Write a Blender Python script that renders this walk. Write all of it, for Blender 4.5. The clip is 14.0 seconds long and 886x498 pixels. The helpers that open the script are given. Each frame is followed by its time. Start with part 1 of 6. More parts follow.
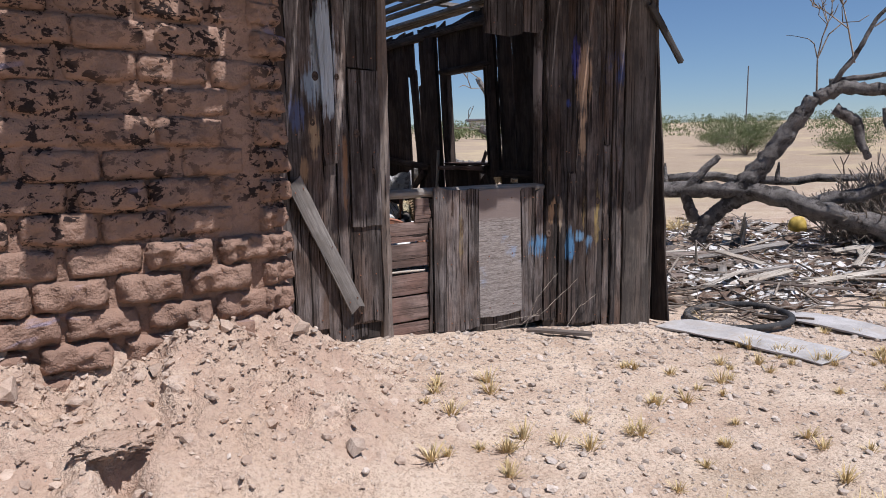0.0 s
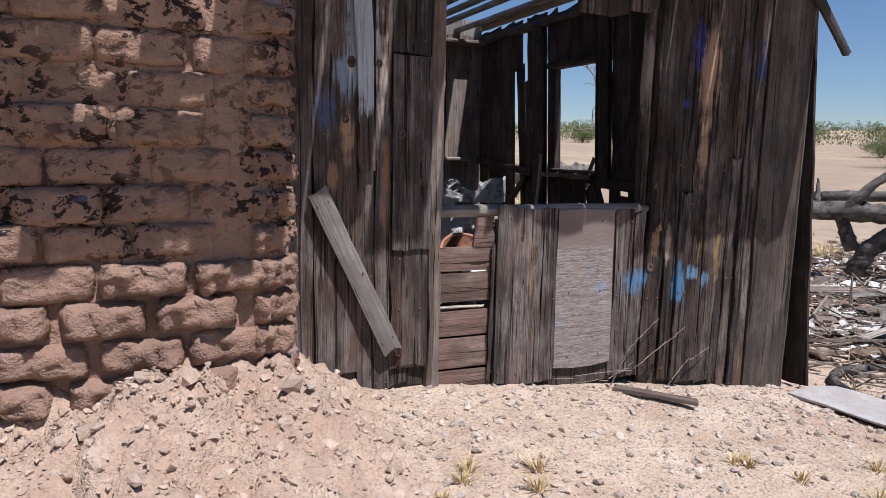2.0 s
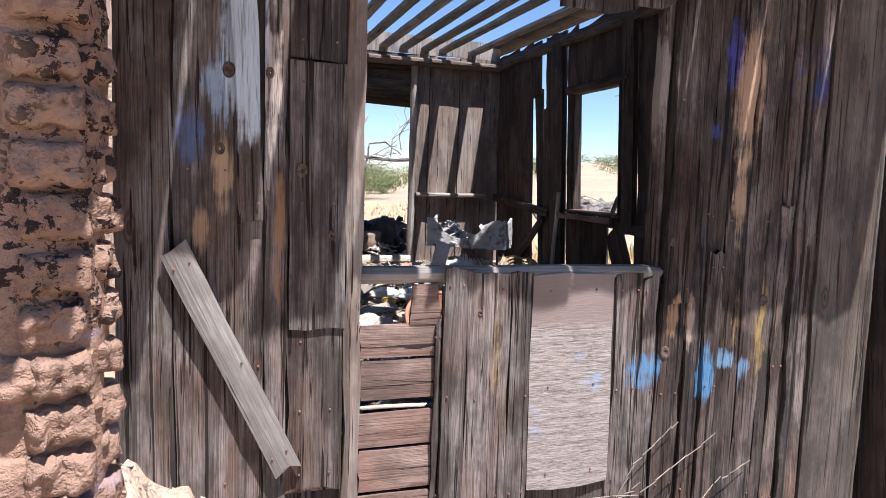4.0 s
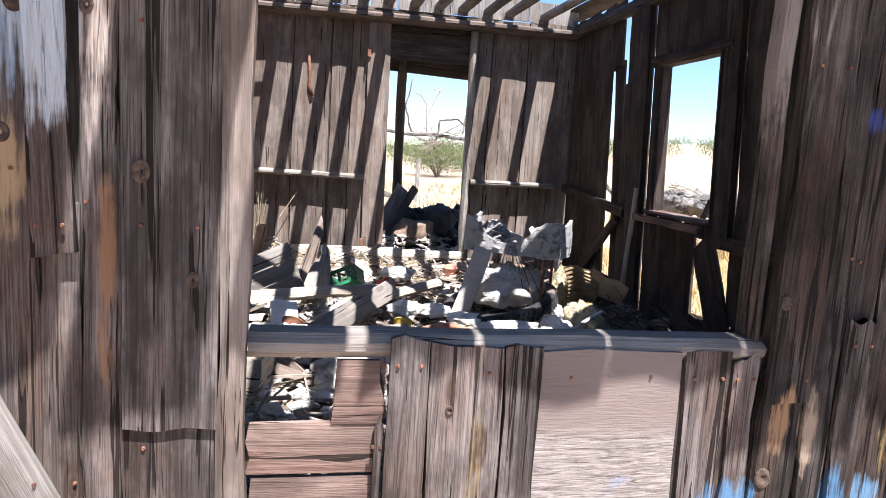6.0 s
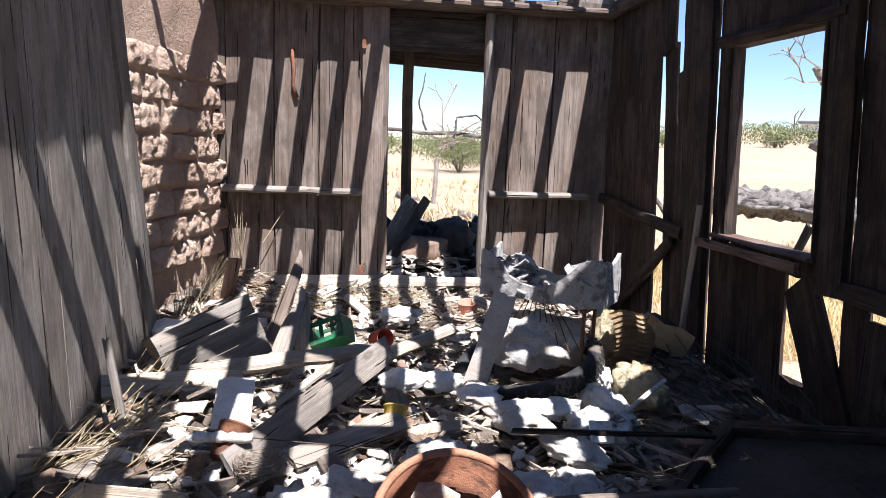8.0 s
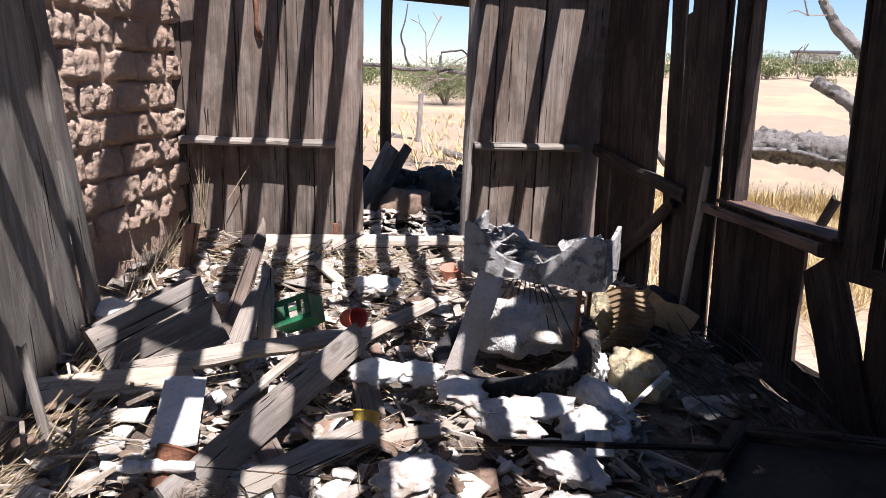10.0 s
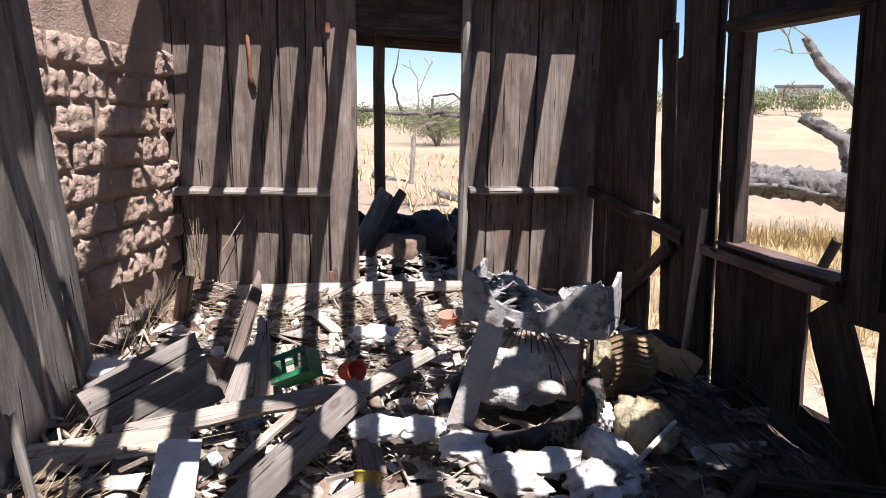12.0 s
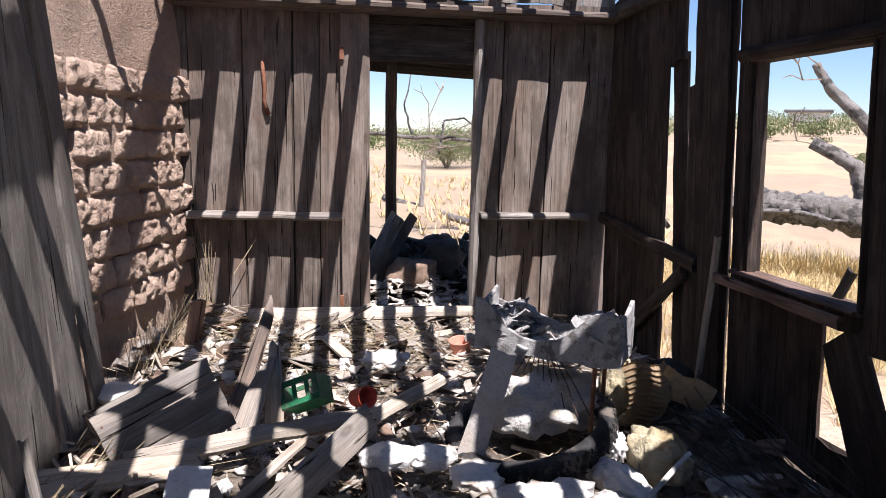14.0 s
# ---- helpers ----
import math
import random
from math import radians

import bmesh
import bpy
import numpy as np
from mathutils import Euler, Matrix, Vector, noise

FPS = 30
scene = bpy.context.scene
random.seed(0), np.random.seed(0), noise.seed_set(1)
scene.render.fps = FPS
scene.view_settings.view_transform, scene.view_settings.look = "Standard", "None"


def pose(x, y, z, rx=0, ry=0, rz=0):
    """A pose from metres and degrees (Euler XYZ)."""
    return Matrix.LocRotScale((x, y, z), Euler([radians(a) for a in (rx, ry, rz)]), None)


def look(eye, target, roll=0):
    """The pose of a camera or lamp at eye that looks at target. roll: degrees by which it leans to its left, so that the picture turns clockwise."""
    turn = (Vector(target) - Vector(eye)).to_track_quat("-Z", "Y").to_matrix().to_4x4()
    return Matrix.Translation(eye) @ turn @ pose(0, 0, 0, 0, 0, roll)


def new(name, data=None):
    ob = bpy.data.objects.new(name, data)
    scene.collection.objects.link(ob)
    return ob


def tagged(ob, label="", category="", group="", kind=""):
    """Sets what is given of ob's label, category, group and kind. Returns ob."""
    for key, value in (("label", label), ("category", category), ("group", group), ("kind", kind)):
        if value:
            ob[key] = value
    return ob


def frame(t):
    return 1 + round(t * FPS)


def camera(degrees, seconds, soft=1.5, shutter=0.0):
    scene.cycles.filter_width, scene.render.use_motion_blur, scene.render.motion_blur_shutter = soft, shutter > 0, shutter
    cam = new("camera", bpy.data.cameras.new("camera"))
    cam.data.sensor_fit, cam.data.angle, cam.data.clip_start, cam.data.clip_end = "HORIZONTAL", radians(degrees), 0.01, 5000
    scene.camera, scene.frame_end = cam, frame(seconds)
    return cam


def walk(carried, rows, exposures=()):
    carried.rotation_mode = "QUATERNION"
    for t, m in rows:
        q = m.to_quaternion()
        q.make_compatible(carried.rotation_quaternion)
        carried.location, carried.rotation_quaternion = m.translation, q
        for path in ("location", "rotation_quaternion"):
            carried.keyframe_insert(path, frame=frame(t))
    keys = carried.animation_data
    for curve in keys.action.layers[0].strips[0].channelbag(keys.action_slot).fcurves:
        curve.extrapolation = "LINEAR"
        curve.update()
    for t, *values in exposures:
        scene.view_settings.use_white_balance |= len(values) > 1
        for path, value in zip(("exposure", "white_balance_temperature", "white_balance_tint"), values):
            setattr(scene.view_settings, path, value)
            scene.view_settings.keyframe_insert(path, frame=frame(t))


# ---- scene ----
cam = camera(65.6, 14.0, soft=0.7)
PATH = [
    (0, (-2.274, -4.198, 1.294), (-1.196, -2.537, 1.013), -0.8),
    (0.5, (-2.148, -4.016, 1.309), (-1.125, -2.325, 1.004), -0.6),
    (1, (-1.97, -3.843, 1.313), (-0.923, -2.161, 1.044), -1.1),
    (1.5, (-1.707, -3.685, 1.31), (-0.753, -1.944, 1.066), 1.1),
    (2, (-1.429, -3.54, 1.35), (-0.676, -1.71, 1.061), 1.3),
    (2.5, (-1.203, -3.318, 1.364), (-0.448, -1.478, 1.148), 2.1),
    (2.7, (-1.117, -3.25, 1.381), (-0.334, -1.421, 1.175), 1.6),
    (4.8, (-0.241, -2.282, 1.422), (0.277, -0.363, 1.203), 1.8),
    (5, (-0.186, -2.164, 1.443), (0.341, -0.254, 1.176), 1.6),
    (5.5, (-0.01, -1.917, 1.472), (0.468, 0.011, 1.239), 2.4),
    (6, (0.165, -1.703, 1.506), (0.526, 0.244, 1.227), 3.6),
    (6.5, (0.267, -1.439, 1.54), (0.518, 0.525, 1.259), 2.7),
    (7, (0.35, -1.151, 1.582), (0.604, 0.806, 1.257), 2.2),
    (7.2, (0.413, -1.02, 1.577), (0.699, 0.936, 1.276), 2.4),
    (9.3, (0.511, -0.101, 1.792), (0.789, 1.848, 1.443), 1.7),
    (9.5, (0.54, -0.085, 1.792), (0.825, 1.86, 1.422), 2.0),
    (10, (0.563, -0.081, 1.784), (0.89, 1.828, 1.286), 2.2),
    (10.5, (0.559, -0.065, 1.766), (0.931, 1.819, 1.209), 2.2),
    (11, (0.551, -0.045, 1.769), (0.91, 1.846, 1.226), 1.8),
    (11.5, (0.55, -0.035, 1.797), (0.899, 1.881, 1.341), 1.5),
    (12, (0.552, -0.025, 1.828), (0.896, 1.907, 1.44), 1.0),
    (12.5, (0.546, -0.029, 1.85), (0.886, 1.912, 1.508), 0.6),
    (13, (0.545, -0.03, 1.862), (0.86, 1.921, 1.555), 0.9),
    (13.5, (0.533, -0.019, 1.851), (0.865, 1.929, 1.539), 1.2),
    (14, (0.533, -0.02, 1.853), (0.853, 1.927, 1.527), 1.3),
]
walk(cam, [(t, look(eye, target, roll)) for t, eye, target, roll in PATH],
     exposures=[(0.0, 0.15, 5950, 15), (2.5, 0.32, 5950, 15), (5.0, 1.6, 6050, 14), (7.0, 1.6, 6050, 14), (9.3, 1.05, 6200, 18), (14.0, 1.05, 6200, 18)])

# world and sun: a high desert noon sun, a little behind the walker
SUN_TO = Vector((0.13, -0.46, 1.0)).normalized()
world = bpy.data.worlds.new("sky")
scene.world = world
world.use_nodes = True
wn = world.node_tree.nodes
sky = wn.new("ShaderNodeTexSky")
sky.sky_type = "NISHITA"
sky.sun_disc = False
sky.sun_elevation = math.asin(SUN_TO.z)
sky.sun_rotation = math.atan2(SUN_TO.x, SUN_TO.y)
sky.air_density, sky.dust_density, sky.ozone_density = 1.0, 0.0, 6.0
wn["Background"].inputs["Strength"].default_value = 0.072
world.node_tree.links.new(sky.outputs[0], wn["Background"].inputs["Color"])
sun = new("sun", bpy.data.lights.new("sun", "SUN"))
sun.data.energy, sun.data.angle, sun.data.color = 5.0, radians(0.53), (1.0, 0.96, 0.91)
sun.matrix_world = look(SUN_TO * 50, (0, 0, 0))


# ---- materials ----
class Net:
    """A small helper to write node materials in few lines."""

    def __init__(self, name):
        self.mat = bpy.data.materials.new(name)
        self.mat.use_nodes = True
        self.t = self.mat.node_tree
        self.bsdf = self.t.nodes["Principled BSDF"]

    def put(self, socket, value):
        if isinstance(value, bpy.types.NodeSocket):
            self.t.links.new(value, socket)
        elif socket.type == "RGBA" and len(value) == 3:
            socket.default_value = (*value, 1)
        else:
            socket.default_value = value

    def coords(self, scale=(1, 1, 1), shuffle=True, kind="Object"):
        c = self.t.nodes.new("ShaderNodeTexCoord").outputs[kind]
        m = self.t.nodes.new("ShaderNodeMapping")
        self.put(m.inputs["Vector"], c)
        m.inputs["Scale"].default_value = scale
        if shuffle:
            r = self.math("MULTIPLY", self.t.nodes.new("ShaderNodeObjectInfo").outputs["Random"], 173.0)
            v = self.t.nodes.new("ShaderNodeCombineXYZ")
            for n in range(3):
                self.put(v.inputs[n], r)
            self.put(m.inputs["Location"], v.outputs[0])
        return m.outputs[0]

    def place(self, scale=(1, 1, 1)):
        m = self.t.nodes.new("ShaderNodeMapping")
        self.put(m.inputs["Vector"], self.t.nodes.new("ShaderNodeNewGeometry").outputs["Position"])
        m.inputs["Scale"].default_value = scale
        return m.outputs[0]

    def noise(self, at, scale=5.0, detail=4.0, rough=0.55, warp=0.0):
        n = self.t.nodes.new("ShaderNodeTexNoise")
        self.put(n.inputs["Vector"], at)
        for k, v in (("Scale", scale), ("Detail", detail), ("Roughness", rough), ("Distortion", warp)):
            n.inputs[k].default_value = v
        return n.outputs["Fac"]

    def cells(self, at, scale=5.0, feature="F1"):
        n = self.t.nodes.new("ShaderNodeTexVoronoi")
        n.feature = feature
        self.put(n.inputs["Vector"], at)
        n.inputs["Scale"].default_value = scale
        return n.outputs["Distance"]

    def ramp(self, fac, *stops):
        n = self.t.nodes.new("ShaderNodeValToRGB")
        self.put(n.inputs["Fac"], fac)
        el = n.color_ramp.elements
        while len(el) < len(stops):
            el.new(0.5)
        for e, (p, c) in zip(el, stops):
            e.position = p
            e.color = (c, c, c, 1) if isinstance(c, (int, float)) else (*c, 1)
        return n.outputs["Color"]

    def mix(self, fac, a, b, blend="MIX"):
        n = self.t.nodes.new("ShaderNodeMix")
        n.data_type, n.blend_type = "RGBA", blend
        for k, v in zip((0, 6, 7), (fac, a, b)):
            self.put(n.inputs[k], v)
        return n.outputs[2]

    def math(self, op, a, b=0.0, c=0.0):
        n = self.t.nodes.new("ShaderNodeMath")
        n.operation = op
        for k, v in enumerate((a, b, c)):
            self.put(n.inputs[k], v)
        return n.outputs[0]

    def random(self):
        return self.t.nodes.new("ShaderNodeObjectInfo").outputs["Random"]

    def island(self):
        return self.t.nodes.new("ShaderNodeNewGeometry").outputs["Random Per Island"]

    def xyz(self, at):
        n = self.t.nodes.new("ShaderNodeSeparateXYZ")
        self.put(n.inputs[0], at)
        return n.outputs

    def bump(self, height, strength=0.5, distance=0.01):
        n = self.t.nodes.new("ShaderNodeBump")
        n.inputs["Strength"].default_value, n.inputs["Distance"].default_value = strength, distance
        self.put(n.inputs["Height"], height)
        self.t.links.new(n.outputs[0], self.bsdf.inputs["Normal"])

    def done(self, color, rough=0.85, metal=0.0, spec=0.3):
        self.put(self.bsdf.inputs["Base Color"], color)
        self.put(self.bsdf.inputs["Roughness"], rough)
        self.put(self.bsdf.inputs["Metallic"], metal)
        self.bsdf.inputs["Specular IOR Level"].default_value = spec
        return self.mat


def wood(name, dark, light, tint, vary=0.5, crack=0.62, paint=False):
    """Weathered boards: the grain runs along the board's own z axis."""
    n = Net(name)
    fine = n.noise(n.coords((300, 300, 6.0)), 1.0, 4, 0.65, 0.3)
    grain = n.noise(n.coords((85, 85, 1.6)), 1.0, 6, 0.68, 0.9)
    broad = n.noise(n.coords((4.0, 4.0, 1.7)), 1.0, 5, 0.6)
    splits = n.noise(n.coords((46, 46, 1.3)), 1.0, 3, 0.6, 0.5)
    knot = n.cells(n.coords((5.5, 5.5, 1.9)), 1.0)
    band = n.noise(n.coords((19, 19, 0.8)), 1.0, 4, 0.6, 0.7)
    low = tuple(a * 0.72 + b * 0.28 for a, b in zip(dark, light))
    color = n.mix(n.ramp(band, (0.34, 0.0), (0.66, 1.0)), low, light)
    color = n.mix(n.ramp(broad, (0.42, 0.0), (0.64, 0.85)), color, tint)
    color = n.mix(0.35 + 0.45 * crack, color, n.ramp(grain, (0.37, 0.22), (0.53, 1.0)), "MULTIPLY")
    color = n.mix(n.ramp(fine, (0.36, crack * 0.7), (0.5, 0.0)), color, tuple(v * 0.4 for v in dark))
    edge = 0.315 + 0.10 * crack
    gap = n.ramp(splits, (edge, 0.95), (edge + 0.02, 0.0))
    blotch = n.noise(n.coords((7, 7, 3.0)), 1.0, 4, 0.65)
    color = n.mix(n.ramp(blotch, (0.40, 0.7), (0.56, 0.0)), color, tuple(v * 0.75 for v in dark))
    color = n.mix(gap, color, (0.02, 0.015, 0.012))
    ring = n.ramp(knot, (0.0, 0.5), (0.05, 1.0), (0.075, 0.3), (0.105, 0.9), (0.15, 0.0))
    color = n.mix(ring, color, tuple(v * 0.45 for v in tint))
    shade = n.math("MULTIPLY_ADD", n.random(), vary, 1.0 - vary * 0.6)
    tone = n.t.nodes.new("ShaderNodeHueSaturation")
    n.put(tone.inputs["Value"], shade)
    n.put(tone.inputs["Color"], color)
    color = tone.outputs[0]
    if paint:
        where = n.place()
        x, y, z = n.xyz(where)
        daub = n.noise(where, 7.0, 3, 0.6)
        streak = n.noise(n.place((70, 70, 5.0)), 1.0, 4, 0.65)
        rag = n.math("MULTIPLY_ADD", daub, 0.45, n.math("MULTIPLY", streak, 0.62))

        def patch(cx, cz, rx, rz, cut):
            dx = n.math("DIVIDE", n.math("SUBTRACT", x, cx), rx)
            dz = n.math("DIVIDE", n.math("SUBTRACT", z, cz), rz)
            far = n.math("ADD", n.math("MULTIPLY", dx, dx), n.math("MULTIPLY", dz, dz))
            return n.ramp(n.math("SUBTRACT", n.math("ADD", rag, cut), n.math("MULTIPLY", far, 0.28)), (0.57, 0.0), (0.70, 0.72))

        for (cx, cz, rx, rz, cut), hue in (
            ((1.36, 0.53, 0.15, 0.11, 0.22), (0.10, 0.25, 0.43)),
            ((1.69, 0.50, 0.06, 0.17, 0.24), (0.10, 0.25, 0.43)),
            ((1.81, 0.58, 0.08, 0.07, 0.22), (0.17, 0.32, 0.48)),
            ((1.92, 0.50, 0.06, 0.12, 0.12), (0.16, 0.28, 0.42)),
            ((1.02, 0.38, 0.10, 0.20, 0.10), (0.22, 0.36, 0.55)),
            ((1.76, 2.02, 0.07, 0.22, 0.20), (0.06, 0.06, 0.25)),
            ((1.67, 1.66, 0.05, 0.06, 0.22), (0.05, 0.08, 0.28)),
            ((2.30, 1.95, 0.35, 0.30, 0.10), (0.04, 0.06, 0.16)),
            ((-0.53, 1.72, 0.10, 0.18, 0.20), (0.34, 0.43, 0.52)),
            ((-0.64, 1.55, 0.09, 0.24, 0.12), (0.12, 0.15, 0.28)),
            ((-0.44, 1.90, 0.09, 0.36, 0.34), (0.60, 0.66, 0.70)),
            ((-0.34, 1.75, 0.05, 0.34, 0.18), (0.47, 0.39, 0.33)),
            ((-0.525, 1.39, 0.05, 0.17, 0.22), (0.50, 0.34, 0.19)),
            ((-0.60, 1.18, 0.05, 0.13, 0.16), (0.40, 0.25, 0.14)),
            ((-0.315, 1.15, 0.03, 0.38, 0.20), (0.34, 0.18, 0.09)),
            ((1.85, 1.84, 0.10, 0.40, 0.24), (0.42, 0.27, 0.17)),
            ((1.84, 1.32, 0.05, 0.30, 0.22), (0.43, 0.29, 0.18)),
            ((1.38, 1.85, 0.06, 0.30, 0.24), (0.35, 0.30, 0.27)),
            ((1.50, 0.80, 0.04, 0.14, 0.22), (0.40, 0.24, 0.13)),
            ((1.59, 0.76, 0.03, 0.18, 0.20), (0.45, 0.34, 0.24)),
            ((0.60, 0.65, 0.04, 0.36, 0.09), (0.30, 0.215, 0.09)),
            ((2.02, 0.74, 0.08, 0.45, 0.12), (0.34, 0.24, 0.08)),
            ((1.86, 0.72, 0.05, 0.32, 0.08), (0.33, 0.22, 0.09)),
        ):
            color = n.mix(patch(cx, cz, rx, rz, cut), color, hue)
    n.bump(n.math("SUBTRACT", n.math("MULTIPLY_ADD", fine, 0.5, n.math("MULTIPLY", grain, 0.7)), gap), 0.55 + 0.45 * crack, 0.008)
    return n.done(color, 0.9, spec=0.15)


WOOD_FRONT = wood("wood_front", (0.052, 0.041, 0.035), (0.32, 0.275, 0.25), (0.125, 0.078, 0.055), 0.65, 0.85, paint=True)
WOOD_CHAR = wood("wood_charred", (0.030, 0.025, 0.023), (0.25, 0.205, 0.18), (0.12, 0.072, 0.048), 0.8, 0.85, paint=True)
# wood of the side wall, with the shade it stands in darkened into its colour
WOOD_SIDE = wood("wood_side_shaded", (0.038, 0.03, 0.026), (0.125, 0.098, 0.082), (0.075, 0.05, 0.038), 0.4, 0.4)
WOOD_GREY = wood("wood_grey", (0.22, 0.195, 0.17), (0.40, 0.365, 0.325), (0.31, 0.262, 0.215), 0.35, 0.3)
WOOD_RED = wood("wood_red", (0.13, 0.09, 0.072), (0.33, 0.235, 0.195), (0.22, 0.13, 0.10), 0.35, 0.45)
WOOD_INNER = wood("wood_inner", (0.15, 0.118, 0.098), (0.33, 0.278, 0.236), (0.22, 0.158, 0.12), 0.35, 0.3)
WOOD_PALE = wood("wood_pale", (0.38, 0.33, 0.27), (0.62, 0.56, 0.47), (0.50, 0.40, 0.30), 0.3, 0.3)
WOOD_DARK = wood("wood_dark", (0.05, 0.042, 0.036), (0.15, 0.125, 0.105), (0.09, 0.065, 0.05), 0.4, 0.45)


def plywood():
    n = Net("plywood")
    lines = n.noise(n.coords((9, 9, 130)), 1.0, 5, 0.7, 1.5)
    broad = n.noise(n.coords((2, 2, 5)), 1.0, 3)
    z = n.xyz(n.coords((1, 1, 1), False))[2]
    edge = n.math("MULTIPLY_ADD", broad, 0.12, z)
    plain = n.ramp(edge, (0.80, 0.0), (0.84, 1.0))
    worn = n.mix(n.ramp(lines, (0.35, 0.0), (0.62, 1.0)), (0.11, 0.088, 0.075), (0.36, 0.315, 0.28))
    whole = n.mix(broad, (0.17, 0.13, 0.112), (0.25, 0.20, 0.175))
    blue = n.noise(n.coords((5, 5, 5)), 1.0, 3)
    color = n.mix(plain, worn, whole)
    spot = n.math("SUBTRACT", blue, n.math("MULTIPLY", n.math("ABSOLUTE", n.math("SUBTRACT", z, 0.40)), 1.1))
    color = n.mix(n.ramp(n.math("MULTIPLY_ADD", lines, 0.35, spot), (0.68, 0.0), (0.80, 0.4)), color, (0.22, 0.36, 0.56))
    n.bump(lines, 0.7, 0.004)
    return n.done(color, 0.9, spec=0.15)


PLYWOOD = plywood()


def earth(name, low, high, rough_scale, speck=None, smear=None, relief=0.03, bits=40.0):
    n = Net(name)
    at = n.place()
    broad, fine, pits = n.noise(at, 1.3, 5, 0.6), n.noise(at, rough_scale, 5, 0.7), n.noise(at, bits, 3, 0.7)
    color = n.mix(n.ramp(broad, (0.35, 0.0), (0.65, 1.0)), low, high)
    color = n.mix(n.ramp(fine, (0.3, 0.5), (0.55, 0.0)), color, tuple(v * 0.62 for v in low))
    if speck:
        mask = n.noise(n.place((1, 1, 1.4)), 15.0, 5, 0.7, 0.4)
        zone = n.noise(at, 2.1, 2, 0.5)
        hit = n.math("MULTIPLY", n.ramp(mask, (0.535, 0.0), (0.56, 1.0)), n.ramp(zone, (0.36, 0.15), (0.50, 1.0)))
        z = n.xyz(at)[2]
        hit = n.math("MULTIPLY", hit, n.ramp(z, (0.60, 0.0), (0.95, 1.0)))
        color = n.mix(hit, color, speck)
    if smear:
        mask = n.noise(n.place((1.0, 1.0, 3.0)), 2.0, 3, 0.6, 0.6)
        color = n.mix(n.ramp(mask, (0.63, 0.0), (0.72, 0.55)), color, smear)
    n.bump(n.math("MULTIPLY_ADD", fine, 1.0, n.math("MULTIPLY", pits, 0.5)), 0.8, relief)
    return n.done(color, 0.95, spec=0.1)


ADOBE = earth("adobe", (0.25, 0.155, 0.11), (0.36, 0.235, 0.17), 9.0, (0.035, 0.025, 0.022), (0.30, 0.27, 0.36), 0.045)
ADOBE_IN = earth("adobe_inside", (0.44, 0.31, 0.235), (0.58, 0.44, 0.345), 26.0, relief=0.035, bits=70.0)


def sand():
    n = Net("sand")
    at = n.place()
    x, y, z = n.xyz(at)
    broad, mid, grit = n.noise(at, 0.35, 4, 0.6), n.noise(at, 2.6, 5, 0.65), n.noise(at, 55.0, 3, 0.7)
    stones = n.cells(at, 38.0)
    color = n.mix(n.ramp(mid, (0.35, 0.0), (0.68, 1.0)), (0.49, 0.355, 0.255), (0.68, 0.545, 0.415))
    color = n.mix(n.ramp(grit, (0.36, 0.6), (0.52, 0.0)), color, (0.27, 0.19, 0.135))
    color = n.mix(n.ramp(stones, (0.10, 0.5), (0.22, 0.0)), color, (0.56, 0.50, 0.43))
    # the heap of melted adobe is a browner soil
    side_x = n.ramp(n.math("MULTIPLY_ADD", x, -0.5, n.math("MULTIPLY", mid, 0.5)), (0.42, 0.0), (0.62, 1.0))
    side_y = n.ramp(n.math("MULTIPLY_ADD", y, 0.4, n.math("MULTIPLY_ADD", mid, 0.6, 0.6)), (0.22, 0.0), (0.38, 1.0))
    soil = n.math("MULTIPLY", n.math("MULTIPLY", side_x, side_y), n.ramp(n.noise(at, 4.5, 5, 0.7), (0.38, 0.25), (0.56, 0.9)))
    color = n.mix(soil, color, (0.43, 0.30, 0.22))
    straw = n.ramp(n.noise(at, 0.16, 4, 0.7), (0.5, 0.0), (0.62, 0.55))
    far = n.ramp(n.math("MULTIPLY", y, 0.1), (0.3, 0.0), (0.9, 1.0))
    color = n.mix(n.math("MULTIPLY", far, 0.8), color, n.mix(broad, (0.27, 0.20, 0.135), (0.40, 0.315, 0.22)))
    color = n.mix(n.math("MULTIPLY", straw, far), color, (0.53, 0.42, 0.25))
    scrub = n.ramp(n.noise(n.place((1, 1, 1)), 0.05, 5, 0.75), (0.60, 0.0), (0.68, 0.5))
    color = n.mix(scrub, color, (0.36, 0.30, 0.17))
    crust = n.noise(at, 11.0, 5, 0.7)
    n.bump(n.math("ADD", n.math("MULTIPLY_ADD", mid, 1.0, n.math("MULTIPLY", grit, 0.35)), crust), 0.9, 0.05)
    return n.done(color, 0.95, spec=0.1)


SAND = sand()


